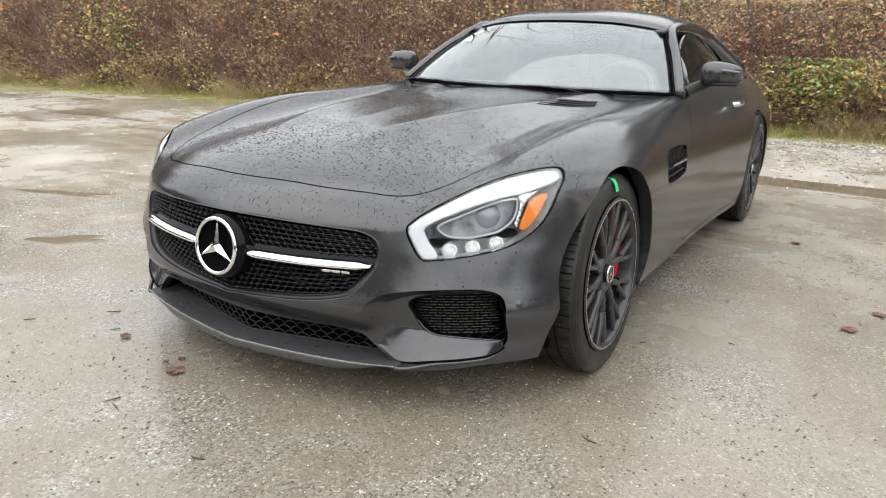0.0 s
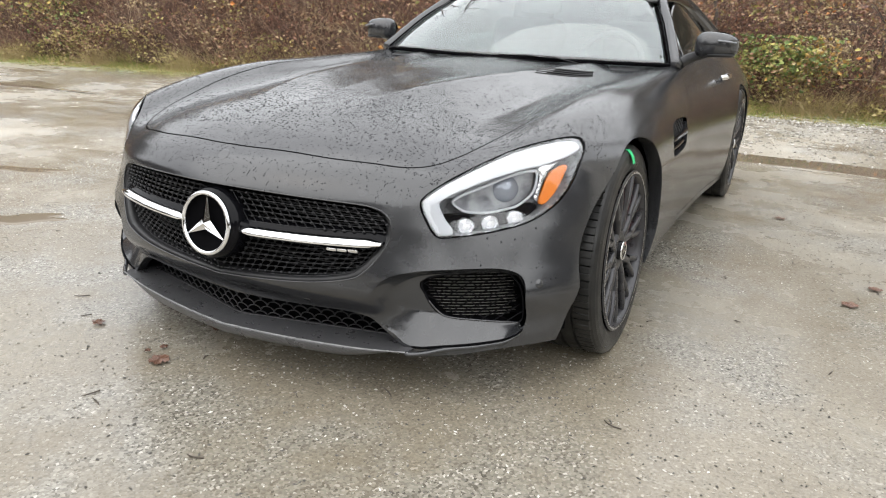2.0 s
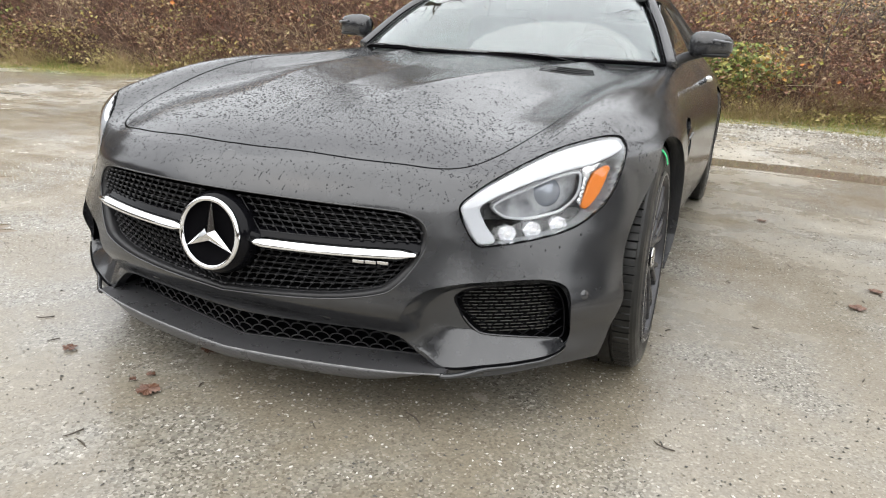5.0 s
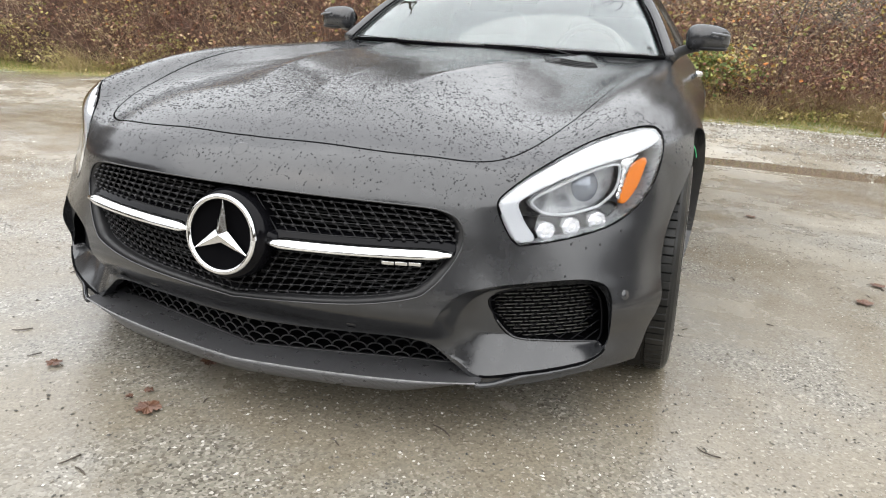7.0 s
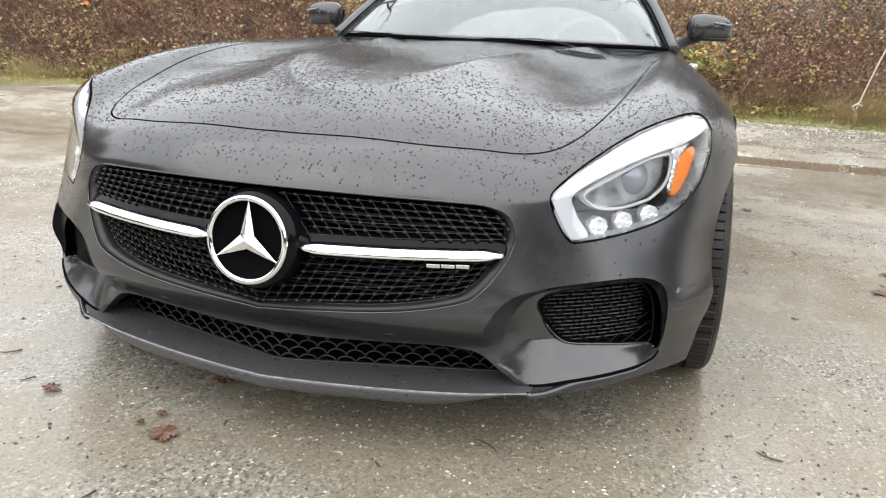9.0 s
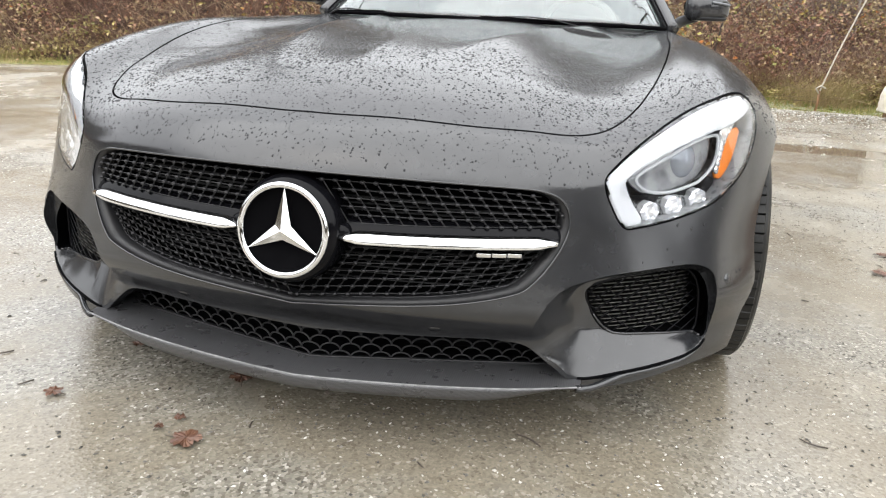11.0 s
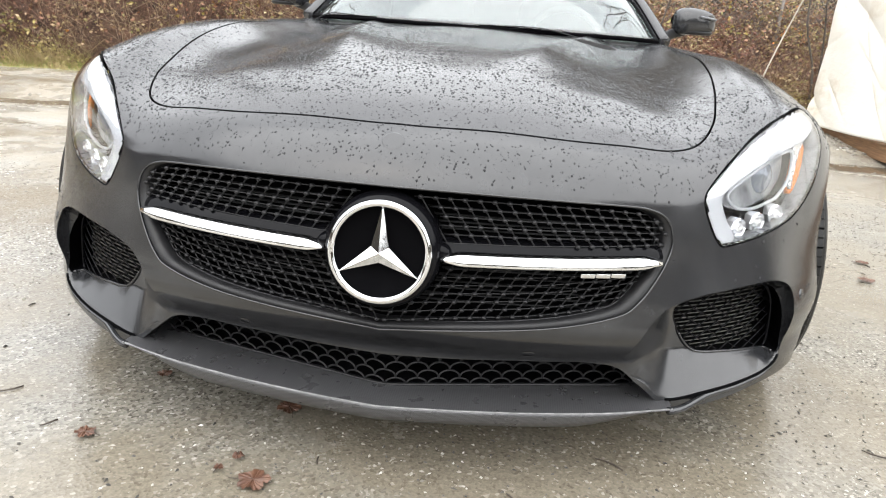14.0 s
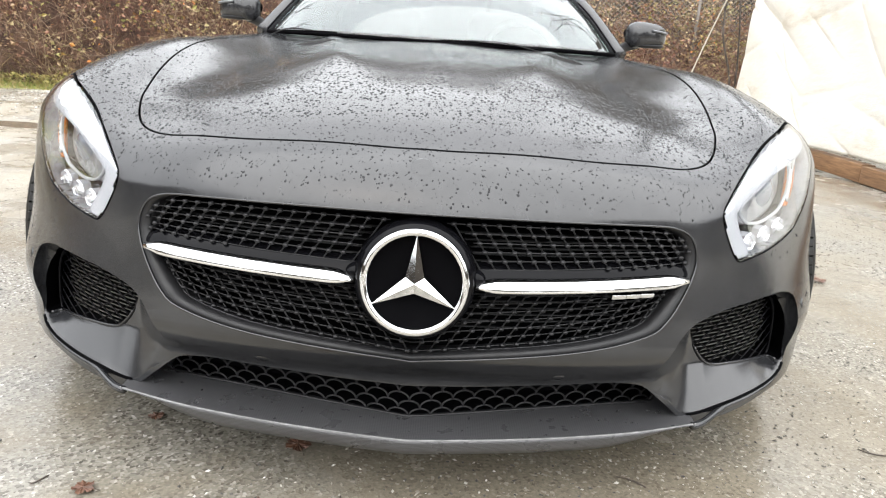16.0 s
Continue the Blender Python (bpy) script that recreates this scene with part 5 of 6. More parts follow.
colour = mix_of(GROUND, moss, colour, ramp_of(GROUND, fine_n, (0.3, (0.07, 0.10, 0.015)), (0.7, (0.21, 0.25, 0.045))))
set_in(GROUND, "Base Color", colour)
set_in(GROUND, "Roughness", mix_of(GROUND, wet, ramp_of(GROUND, mid_n, (0.35, 0.34), (0.7, 0.6)), ramp_of(GROUND, mid_n, (0.4, 0.06), (0.65, 0.18))))
first = bump_of(GROUND, vor.outputs["Distance"], 0.16, 0.003)
bump_of(GROUND, fine_n, 0.14, 0.002, first)


def ground_height(x, y):
    z = 0.012 * np.sin(0.9 * x + 0.4) * np.sin(0.7 * y + 1.1) * ramp(np.hypot(x, y - 1.5), 3.2, 6.0)
    line = 0.16 * np.minimum(x, 0)
    z = z - 0.05 * bump(y - line * 0.6, 5.35, 0.45) * ramp(x, -7, -4)
    z = z + 0.10 * bump(y - line * 0.6, 7.1, 1.0) * ramp(x, -9, -5)
    return z + 0.35 * ramp(y - line, 8.4, 11.0) + 0.006 * np.sin(7 * x) * np.sin(6.1 * y) * ramp(np.hypot(x, y - 1.5), 3.2, 5.0)


def spread(near, far, step):
    a = np.arange(-near, near + 1e-6, step)
    g = near + np.cumsum(step * 1.25 ** np.arange(1, 60))
    g = g[g < far]
    return np.concatenate([-far * np.ones(1), -g[::-1], a, g, far * np.ones(1)])


gx, gy = spread(10, 400, 0.16), spread(10, 400, 0.16) + 3.0
GX, GY = np.meshgrid(gx, gy)
gv = np.stack([GX, GY, ground_height(GX, GY)], -1).reshape(-1, 3)
ground = part("ground", (gv, grid_faces(len(gy), len(gx)).tolist()), GROUND, None)
tagged(ground, "wet compacted gravel yard with sandy patches", "ground", kind="structure")

PUDDLE = material("muddy_puddle_water", (0.16, 0.125, 0.08), 0.04, 0.0, IOR=1.33)
set_in(PUDDLE, "Base Color", ramp_of(PUDDLE, noise_tex(PUDDLE, 1.3), (0.3, (0.14, 0.112, 0.078)), (0.7, (0.20, 0.17, 0.13))))
bump_of(PUDDLE, noise_tex(PUDDLE, 9.0), 0.03, 0.004)
rng = np.random.default_rng(7)


def puddle(x, y, rx, ry, turn, seed, label):
    r = np.random.default_rng(seed)
    a = np.linspace(0, 2 * np.pi, 72, endpoint=False)
    k = 1 + sum(r.uniform(0.08, 0.28) / (0.5 + 0.35 * i) * np.sin(i * a + r.uniform(0, 6.3)) for i in range(2, 9))
    px, py = rx * k * np.cos(a), ry * k * np.sin(a)
    c, s = np.cos(turn), np.sin(turn)
    P = [np.array([[x, y]])]
    for q in (0.4, 0.75, 0.93, 1.0):
        P.append(np.stack([x + q * (px * c - py * s), y + q * (px * s + py * c)], 1))
    U = np.concatenate(P)
    level = np.full(len(U), float(np.median(ground_height(U[:, 0], U[:, 1]))) + 0.003)
    level[-72:] -= 0.004
    F = [[0, 1 + i, 1 + (i + 1) % 72] for i in range(72)]
    for ring in range(3):
        b = 1 + 72 * ring
        F += [[b + i, b + 72 + i, b + 72 + (i + 1) % 72, b + (i + 1) % 72] for i in range(72)]
    ob = part("puddle", (np.column_stack([U, level]), F), PUDDLE, None)
    return tagged(ob, label, "puddle", kind="structure")


puddle(1.2, 5.32, 3.4, 0.36, 0.02, 3, "long shallow brown puddle beside the gravel strip")
puddle(-3.6, 4.85, 1.3, 0.30, 0.10, 5, "brown puddle at the edge of the gravel strip")
puddle(-1.92, 0.62, 0.20, 0.09, 0.6, 8, "small puddle reflecting the sky on wet gravel")
puddle(-3.0, 1.25, 0.30, 0.08, 0.4, 9, "thin puddle reflecting the sky on wet gravel")
puddle(-7.6, 4.1, 1.2, 0.10, 0.15, 12, "long thin muddy puddle on the yard")

STONE = material("mixed_gravel_stones", (0.4, 0.38, 0.35), 0.5)
n_, l_, b_ = nodes_of(STONE)
geo_n = n_.new("ShaderNodeNewGeometry")
set_in(STONE, "Base Color", ramp_of(STONE, geo_n.outputs["Random Per Island"], (0.0, (0.035, 0.032, 0.028)), (0.30, (0.09, 0.083, 0.07)), (0.45, (0.22, 0.20, 0.165)), (0.80, (0.32, 0.295, 0.245)), (0.92, (0.46, 0.44, 0.39)), (1.0, (0.66, 0.64, 0.60))))
set_in(STONE, "Roughness", ramp_of(STONE, noise_tex(STONE, 60.0), (0.3, 0.45), (0.7, 0.75)))
octa = np.array([(1, 0, 0), (0, 1, 0), (-1, 0, 0), (0, -1, 0), (0, 0, 1), (0, 0, -0.6)], float)
octa_f = np.array([(0, 1, 4), (1, 2, 4), (2, 3, 4), (3, 0, 4), (1, 0, 5), (2, 1, 5), (3, 2, 5), (0, 3, 5)])


def pebbles(name, xy, lo, hi, power, label, flat=0.55, mat=STONE):
    n = len(xy)
    size = lo + (hi - lo) * rng.random(n) ** power
    a = rng.uniform(0, 6.3, n)
    V = octa[None] * size[:, None, None] * rng.uniform(0.6, 1.25, (n, 6, 1)) * np.array((1, 0.55, flat))
    c, s = np.cos(a)[:, None], np.sin(a)[:, None]
    X, Y = V[..., 0] * c - V[..., 1] * s, V[..., 0] * s + V[..., 1] * c
    z = ground_height(xy[:, 0], xy[:, 1])[:, None] + V[..., 2] + size[:, None] * 0.15
    P = np.stack([X + xy[:, :1], Y + xy[:, 1:], z], -1).reshape(-1, 3)
    F = (octa_f[None] + 6 * np.arange(n)[:, None, None]).reshape(-1, 3)
    ob = part(name, (P, F), mat, None, smooth=False)
    return tagged(ob, label, "gravel", kind="stuff")


near_xy = np.stack([rng.uniform(-3.0, 3.2, 90000), rng.uniform(-1.0, 3.6, 90000)], 1)
patch = np.sin(2.1 * near_xy[:, 0] + 1.3 * near_xy[:, 1]) + np.sin(3.7 * near_xy[:, 1] - 1.9 * near_xy[:, 0] + 2) + rng.normal(0, 0.8, 90000)
pebbles("gravel_stones", near_xy[patch > -0.5], 0.0011, 0.0070, 3.0, "loose wet gravel stones scattered over the yard")
CRUSHED = material("pale_crushed_stone", (0.5, 0.48, 0.45), 0.6)
geo_n = CRUSHED.node_tree.nodes.new("ShaderNodeNewGeometry")
set_in(CRUSHED, "Base Color", ramp_of(CRUSHED, geo_n.outputs["Random Per Island"], (0.0, (0.15, 0.135, 0.11)), (0.4, (0.28, 0.26, 0.225)), (0.8, (0.38, 0.36, 0.32)), (1.0, (0.58, 0.56, 0.53))))
strip = np.stack([7 - 11.5 * rng.random(20000) ** 1.3, rng.normal(7.1, 0.75, 20000)], 1)
strip[:, 1] += 0.096 * np.minimum(strip[:, 0], 0)
pebbles("gravel_strip", strip, 0.006, 0.026, 2.2, "pale crushed-stone strip along the foot of the hedge", mat=CRUSHED)

# fallen leaves and twigs
LEAF = material("fallen_maple_leaf", (0.19, 0.06, 0.03), 0.45)
set_in(LEAF, "Base Color", ramp_of(LEAF, noise_tex(LEAF, 45.0), (0.3, (0.075, 0.034, 0.022)), (0.7, (0.15, 0.075, 0.045))))
TWIG = material("wet_dark_twig", (0.05, 0.038, 0.028), 0.6)
set_in(TWIG, "Base Color", ramp_of(TWIG, noise_tex(TWIG, 80.0), (0.3, (0.035, 0.027, 0.02)), (0.7, (0.085, 0.065, 0.048))))


def fallen_leaf(x, y, size, turn, seed):
    r = np.random.default_rng(seed)
    a = np.linspace(0, 2 * np.pi, 41)[:-1]
    lobes = 0.62 + 0.30 * np.abs(np.cos(2.5 * a)) ** 0.8 + r.uniform(-0.05, 0.05, 40)
    rings = []
    for q, lift in ((0.08, 0.008), (0.5, 0.006), (1.0, 0.005)):
        rr = size * q * (lobes if q > 0.3 else 0.6)
        rings.append(np.stack([rr * np.cos(a), rr * np.sin(a), np.full(40, lift) + 0.006 * q * r.random(40)], 1))
    P = np.concatenate(rings)
    q4 = grid_faces(3, 40, True)
    T = np.concatenate([q4[:, [0, 2, 1]], q4[:, [0, 3, 2]], [(0, i, i + 1) for i in range(1, 39)]])
    g = slab((P, T, np.tile((0, 0, 1.0), (len(P), 1))), 0.0006)
    ob = part("fallen_leaf", g, LEAF, None, smooth=False)
    ob.matrix_basis = pose(x, y, float(ground_height(np.array(x), np.array(y))) + 0.001, 0, 0, turn)
    tagged(ob, "wet reddish-brown fallen leaf on gravel", "leaf", "fallen leaves")
    part("leaf_stalk", tube(np.array([(0.0, 0, 0.008), (-size * 0.7, size * 0.2, 0.006), (-size * 1.3, size * 0.5, 0.003)]), 0.0010, 5), TWIG, ob)


for i, (x, y, s, a) in enumerate([(-0.207, -0.034, 0.034, 20), (1.62, 1.69, 0.036, 70), (-0.228, 0.225, 0.030, 140), (-0.578, 0.04, 0.022, 200), (1.72, 1.95, 0.03, 10), (-0.262, 0.03, 0.013, 300), (-0.283, -0.012, 0.010, 90), (-0.55, 0.3, 0.018, 45), (1.3, 3.0, 0.03, 33), (0.9, -0.2, 0.012, 120), (2.1, 1.1, 0.02, 250)]):
    fallen_leaf(x, y, s, a, i)
for i in range(46):
    x, y, a, L = rng.uniform(-1.4, 2.6), rng.uniform(-0.55, 2.2), rng.uniform(0, 6.3), rng.uniform(0.010, 0.032)
    if -0.95 < x < 0.95 and y > 0.25:
        continue
    bend = rng.uniform(-0.3, 0.3) * L
    zz = float(ground_height(np.array(x), np.array(y)))
    tw = part("twig", tube(np.array([(-L, 0, 0.002), (-L * 0.3, bend, 0.0035), (L * 0.4, bend * 0.7, 0.003), (L, -bend, 0.002)]), np.array([0.0016, 0.0020, 0.0017, 0.0010]), 5), TWIG, None)
    tw.matrix_basis = pose(x, y, zz, 0, 0, math.degrees(a))
    tagged(tw, "small dark wet twig on gravel", "twig", "twigs on the ground")

# ---- hedge bank ----
BANK = material("brown_leaf_litter_bank", (0.05, 0.035, 0.022), 0.9)
set_in(BANK, "Base Color", ramp_of(BANK, noise_tex(BANK, 6.0, 8.0, 0.7), (0.32, (0.030, 0.017, 0.012)), (0.50, (0.10, 0.056, 0.038)), (0.70, (0.20, 0.12, 0.075))))
bump_of(BANK, noise_tex(BANK, 14.0, 8.0, 0.75), 1.0, 0.12)


def foot(x):
    return 8.75 + 0.165 * np.minimum(x, 0) + 0.10 * np.maximum(x, 0)


def hedge_top(x, d):
    rough = 0.30 * np.sin(1.3 * x + 0.7) + 0.22 * np.sin(2.9 * x + 1.9 * d) + 0.14 * np.sin(5.3 * x - 2.2 * d)
    h = 0.10 + (2.1 - 0.85 * ramp(x, -2.5, 0.5)) * np.maximum(d - 0.25 - 0.07 * np.sin(2.3 * x + 1.2 * np.sin(1.7 * x)) - 0.04 * np.sin(6.1 * x), 0) ** 0.72 + rough * np.clip(d, 0, 1) * 0.8
    h = h * (1 - 0.42 * ramp(x, 1.2, 2.6) * (1 - ramp(d, 2.0, 2.6)))
    cap = 1.55 + 1.0 * ramp(-x, 2.0, 6.5) + 0.25 * rough
    return np.maximum(cap * np.tanh(h / cap), 0.02)


hx_, hd_ = np.meshgrid(np.linspace(-40, 26, 260), np.linspace(0.15, 6.0, 26))
hz_ = hedge_top(hx_, hd_) - 0.30 * ramp(hd_, 0.15, 0.8) + 0.10 * rng.normal(size=hx_.shape) * ramp(hd_, 0.2, 0.9)
bank = part("hedge_bank", (np.stack([hx_, foot(hx_) + hd_, hz_ + ground_height(hx_, foot(hx_) + hd_) - 0.05], -1).reshape(-1, 3), grid_faces(26, 260).tolist()), BANK, None)
tagged(bank, "dark brown undergrowth bank behind the yard", "bank", kind="structure")


def leaf_material(name, *stops, spread_=1.0, drift=1.9):
    m = material(name, (0.1, 0.06, 0.03), 0.6)
    n, l, b = nodes_of(m)
    g = n.new("ShaderNodeNewGeometry")
    large = noise_tex(m, 1.1, 5.0, 0.65)
    add = n.new("ShaderNodeMath")
    add.operation = "MULTIPLY_ADD"
    l.new(large, add.inputs[0])
    add.inputs[1].default_value = drift
    speck = n.new("ShaderNodeMath")
    speck.operation = "MULTIPLY"
    speck.inputs[1].default_value = spread_
    l.new(g.outputs["Random Per Island"], speck.inputs[0])
    l.new(speck.outputs[0], add.inputs[2])
    sub = n.new("ShaderNodeMath")
    sub.operation = "SUBTRACT"
    l.new(add.outputs[0], sub.inputs[0])
    sub.inputs[1].default_value = 0.5 * drift + 0.5 * spread_ - 0.5
    set_in(m, "Base Color", ramp_of(m, sub.outputs[0], *stops))
    set_in(m, "Roughness", ramp_of(m, noise_tex(m, 8.0), (0.3, 0.45), (0.7, 0.75)))
    return m


BRAMBLE = leaf_material("autumn_bramble_leaves", (0.0, (0.10, 0.042, 0.028)), (0.25, (0.20, 0.088, 0.054)), (0.42, (0.31, 0.165, 0.105)), (0.54, (0.22, 0.155, 0.068)), (0.68, (0.40, 0.275, 0.165)), (0.82, (0.27, 0.235, 0.088)), (1.0, (0.48, 0.38, 0.22)), spread_=0.6, drift=2.6)
YELLOW = leaf_material("yellowing_bush_leaves", (0.0, (0.26, 0.12, 0.05)), (0.25, (0.20, 0.15, 0.06)), (0.5, (0.20, 0.205, 0.06)), (0.75, (0.34, 0.30, 0.09)), (0.92, (0.44, 0.34, 0.10)), (1.0, (0.55, 0.20, 0.05)))
GREENLEAF = leaf_material("green_bramble_leaves", (0.0, (0.075, 0.115, 0.03)), (0.3, (0.13, 0.19, 0.05)), (0.6, (0.25, 0.29, 0.08)), (0.85, (0.42, 0.38, 0.11)), (0.96, (0.45, 0.26, 0.07)))
GRASS = leaf_material("mixed_dry_and_green_grass", (0.0, (0.12, 0.18, 0.025)), (0.3, (0.22, 0.25, 0.05)), (0.55, (0.33, 0.28, 0.09)), (0.75, (0.38, 0.28, 0.13)), (1.0, (0.46, 0.36, 0.20)))
CANE = leaf_material("brown_bramble_canes", (0.0, (0.075, 0.030, 0.022)), (0.4, (0.16, 0.075, 0.05)), (0.7, (0.26, 0.16, 0.105)), (1.0, (0.42, 0.32, 0.22)))


def leaves(name, P, size, mat, label, droop=0.6):
    """Many small folded leaves: four corners about a bent midrib."""
    n = len(P)
    a = rng.uniform(0, 2 * np.pi, n)
    d = np.stack([np.cos(a), np.sin(a), rng.uniform(-0.9, 0.5, n)], 1)
    d /= np.linalg.norm(d, axis=1)[:, None]
    s = np.cross(d, rng.normal(size=(n, 3)))
    s /= np.linalg.norm(s, axis=1)[:, None] + 1e-9
    u = np.cross(d, s)
    L, W = size[:, None], size[:, None] * rng.uniform(0.28, 0.46, (n, 1))
    base, tip_ = P - d * L * 0.5, P + d * L * 0.5 + u * L * 0.1
    V = np.stack([base, P + s * W - u * W * 0.35, tip_, P - s * W - u * W * 0.35], 1).reshape(-1, 3)
    k = 4 * np.arange(n)[:, None]
    F = np.concatenate([k + np.array((0, 1, 2)), k + np.array((0, 2, 3))])
    ob = part(name, (V, F), mat, None, smooth=False)
    return tagged(ob, label, "hedge", kind="stuff")


def hedge_points(n, x0, x1, thick):
    x, d = rng.uniform(x0, x1, n), 0.30 + 3.6 * rng.random(n) ** 1.5
    z = hedge_top(x, d) - np.abs(rng.normal(0, thick, n))
    y = foot(x) + d + rng.normal(0, 0.1, n)
    z = np.maximum(z, 0.04 + 0.1 * rng.random(n)) + ground_height(x, y)
    return np.stack([x, y, z], 1)


def clumps(count, n, x0, x1, wide, out):
    """Leaves gathered in uneven sprays that stand out of the hedge, with dark gaps between."""
    mid = hedge_points(count, x0, x1, 0.10) + np.stack([np.zeros(count), -np.abs(rng.normal(0, out, count)), np.abs(rng.normal(0, out, count))], 1)
    weight = rng.random(count) ** 2 + 0.05
    k = rng.choice(count, n, p=weight / weight.sum())
    reach = wide * (0.4 + weight[k])[:, None]
    Q = mid[k] + rng.normal(0, 1, (n, 3)) * reach * np.array((1.1, 0.7, 0.8))
    Q[:, 2] = np.maximum(Q[:, 2], 0.05 + ground_height(Q[:, 0], Q[:, 1]))
    return Q


P = np.concatenate([hedge_points(50000, -19, 11, 0.34), clumps(2000, 60000, -19, 11, 0.17, 0.14), clumps(420, 34000, -19, 11, 0.26, 0.32)])
leaves("bramble_leaves", P, 0.015 + 0.052 * rng.random(len(P)) ** 1.8, BRAMBLE, "tangled autumn bramble hedge, brown and reddish leaves")
P = clumps(420, 9000, -19, 11, 0.17, 0.16)
leaves("yellow_leaves", P, 0.03 + 0.055 * rng.random(len(P)), YELLOW, "clusters of yellow-green leaves among the brambles")
P = np.concatenate([np.stack([rng.normal(0.85, 0.36, 2600), foot(np.ones(2600)) + rng.normal(0.42, 0.16, 2600), np.clip(rng.normal(0.66, 0.17, 2600), 0.2, 1.0)], 1), np.stack([rng.normal(-11.6, 0.5, 1100), foot(np.full(1100, -11.6)) + rng.normal(0.6, 0.2, 1100), np.abs(rng.normal(0.8, 0.35, 1100)) + 0.1], 1)])
leaves("green_leaves", P, rng.uniform(0.035, 0.085, len(P)), GREENLEAF, "green and yellowing bramble leaves in the hedge")

WEEDS = leaf_material("olive_undergrowth_leaves", (0.0, (0.14, 0.125, 0.04)), (0.3, (0.26, 0.22, 0.07)), (0.55, (0.38, 0.31, 0.11)), (0.8, (0.45, 0.36, 0.16)), (1.0, (0.30, 0.32, 0.085)), spread_=0.6, drift=2.2)
x = rng.uniform(-19, 11, 26000)
reach = 0.12 + 0.55 * (0.5 + 0.5 * np.sin(1.7 * x + 1.3 * np.sin(0.9 * x))) ** 2
P = np.stack([x, foot(x) + rng.normal(0.28, 0.16, 26000), reach * rng.random(26000) ** 1.3 + 0.03], 1)
P[:, 2] += ground_height(P[:, 0], P[:, 1])
leaves("low_weeds", P, 0.02 + 0.05 * rng.random(26000), WEEDS, "low olive-green weeds along the hedge foot")


def strands(name, P, D, length, wide, bend, mat, label, category):
    """Thin three-sided stalks that bend over."""
    n, k = len(P), 5
    t = np.linspace(0, 1, k)
    side = np.cross(D, np.array((0, 0, 1.0)))
    side /= np.linalg.norm(side, axis=1)[:, None] + 1e-9
    sag = rng.normal(0, 1, (n, 3)) * np.array((1, 1, 0))
    sag[:, 2] = -np.abs(rng.normal(0.5, 0.4, n))
    C = P[:, None] + D[:, None] * (length[:, None, None] * t[None, :, None]) + sag[:, None] * (bend * length)[:, None, None] * (t ** 2)[None, :, None]
    w = (wide[:, None] * (1 - 0.85 * t))[..., None]
    up = np.cross(side, D)
    ring = np.stack([C + side[:, None] * w, C - side[:, None] * w * 0.5 + up[:, None] * w * 0.8, C - side[:, None] * w * 0.5 - up[:, None] * w * 0.8], 2)
    V = ring.reshape(-1, 3)
    f = grid_faces(k, 3, True)
    F = (f[None] + (k * 3) * np.arange(n)[:, None, None]).reshape(-1, 4)
    ob = part(name, (V, F.tolist()), mat, None, smooth=False)
    return tagged(ob, label, category, kind="stuff")


n = 44000
x = rng.uniform(-19, 11, n)
d = 0.3 + 2.3 * rng.random(n) ** 1.4
P = np.stack([x, foot(x) + d, np.maximum(hedge_top(x, d) - rng.uniform(0.2, 0.9, n), 0.02)], 1)
D = np.stack([rng.normal(0, 0.6, n), rng.normal(-0.25, 0.4, n), np.abs(rng.normal(0.9, 0.4, n))], 1)
D /= np.linalg.norm(D, axis=1)[:, None]
strands("bramble_canes", P, D, rng.uniform(0.4, 1.3, n), rng.uniform(0.0018, 0.0055, n), 0.35, CANE, "bare brown canes arching out of the hedge", "hedge")
n = 60000
x = rng.uniform(-19, 11, n)
d = rng.normal(0.12, 0.42, n)
P = np.stack([x, foot(x) + d, 0 * x], 1)
P[:, 2] = ground_height(P[:, 0], P[:, 1]) - 0.01
D = np.stack([rng.normal(0, 0.35, n), rng.normal(-0.1, 0.35, n), np.ones(n)], 1)
D /= np.linalg.norm(D, axis=1)[:, None]
tall = 0.04 + 0.34 * rng.random(n) ** 1.7 * ramp(d, -0.6, 0.4) * (0.35 + 0.65 * np.sin(1.1 * x + 2 * np.sin(0.7 * x)) ** 4)
strands("verge_grass", P, D, tall, rng.uniform(0.002, 0.005, n), 0.4, GRASS, "rough green and straw-coloured grass along the hedge foot", "grass")

# tall dry grass tufts in front of the brambles
STRAW = leaf_material("dry_straw_grass", (0.0, (0.24, 0.18, 0.08)), (0.4, (0.36, 0.27, 0.13)), (0.8, (0.46, 0.36, 0.19)), (1.0, (0.30, 0.28, 0.10)))
tx0 = np.concatenate([rng.uniform(-17, 8, 215), rng.normal(3.25, 0.35, 15)])
owner = rng.integers(0, 230, 26000)
n = 26000
x = tx0[owner] + rng.normal(0, 0.16, n)
P = np.stack([x, foot(x) + 0.32 + 0.25 * np.sin(3.3 * tx0[owner]) + rng.normal(0, 0.12, n), 0 * x], 1)
P[:, 2] = ground_height(P[:, 0], P[:, 1]) - 0.02
D = np.stack([rng.normal(0, 0.28, n), rng.normal(-0.1, 0.25, n), np.ones(n)], 1)
D /= np.linalg.norm(D, axis=1)[:, None]
strands("dry_grass", P, D, (0.15 + 0.45 * rng.random(n)) * (0.5 + 0.5 * np.sin(5.1 * tx0[owner]) ** 2), rng.uniform(0.0025, 0.005, n), 0.45, STRAW, "tufts of tall straw-coloured dead grass before the hedge", "grass")

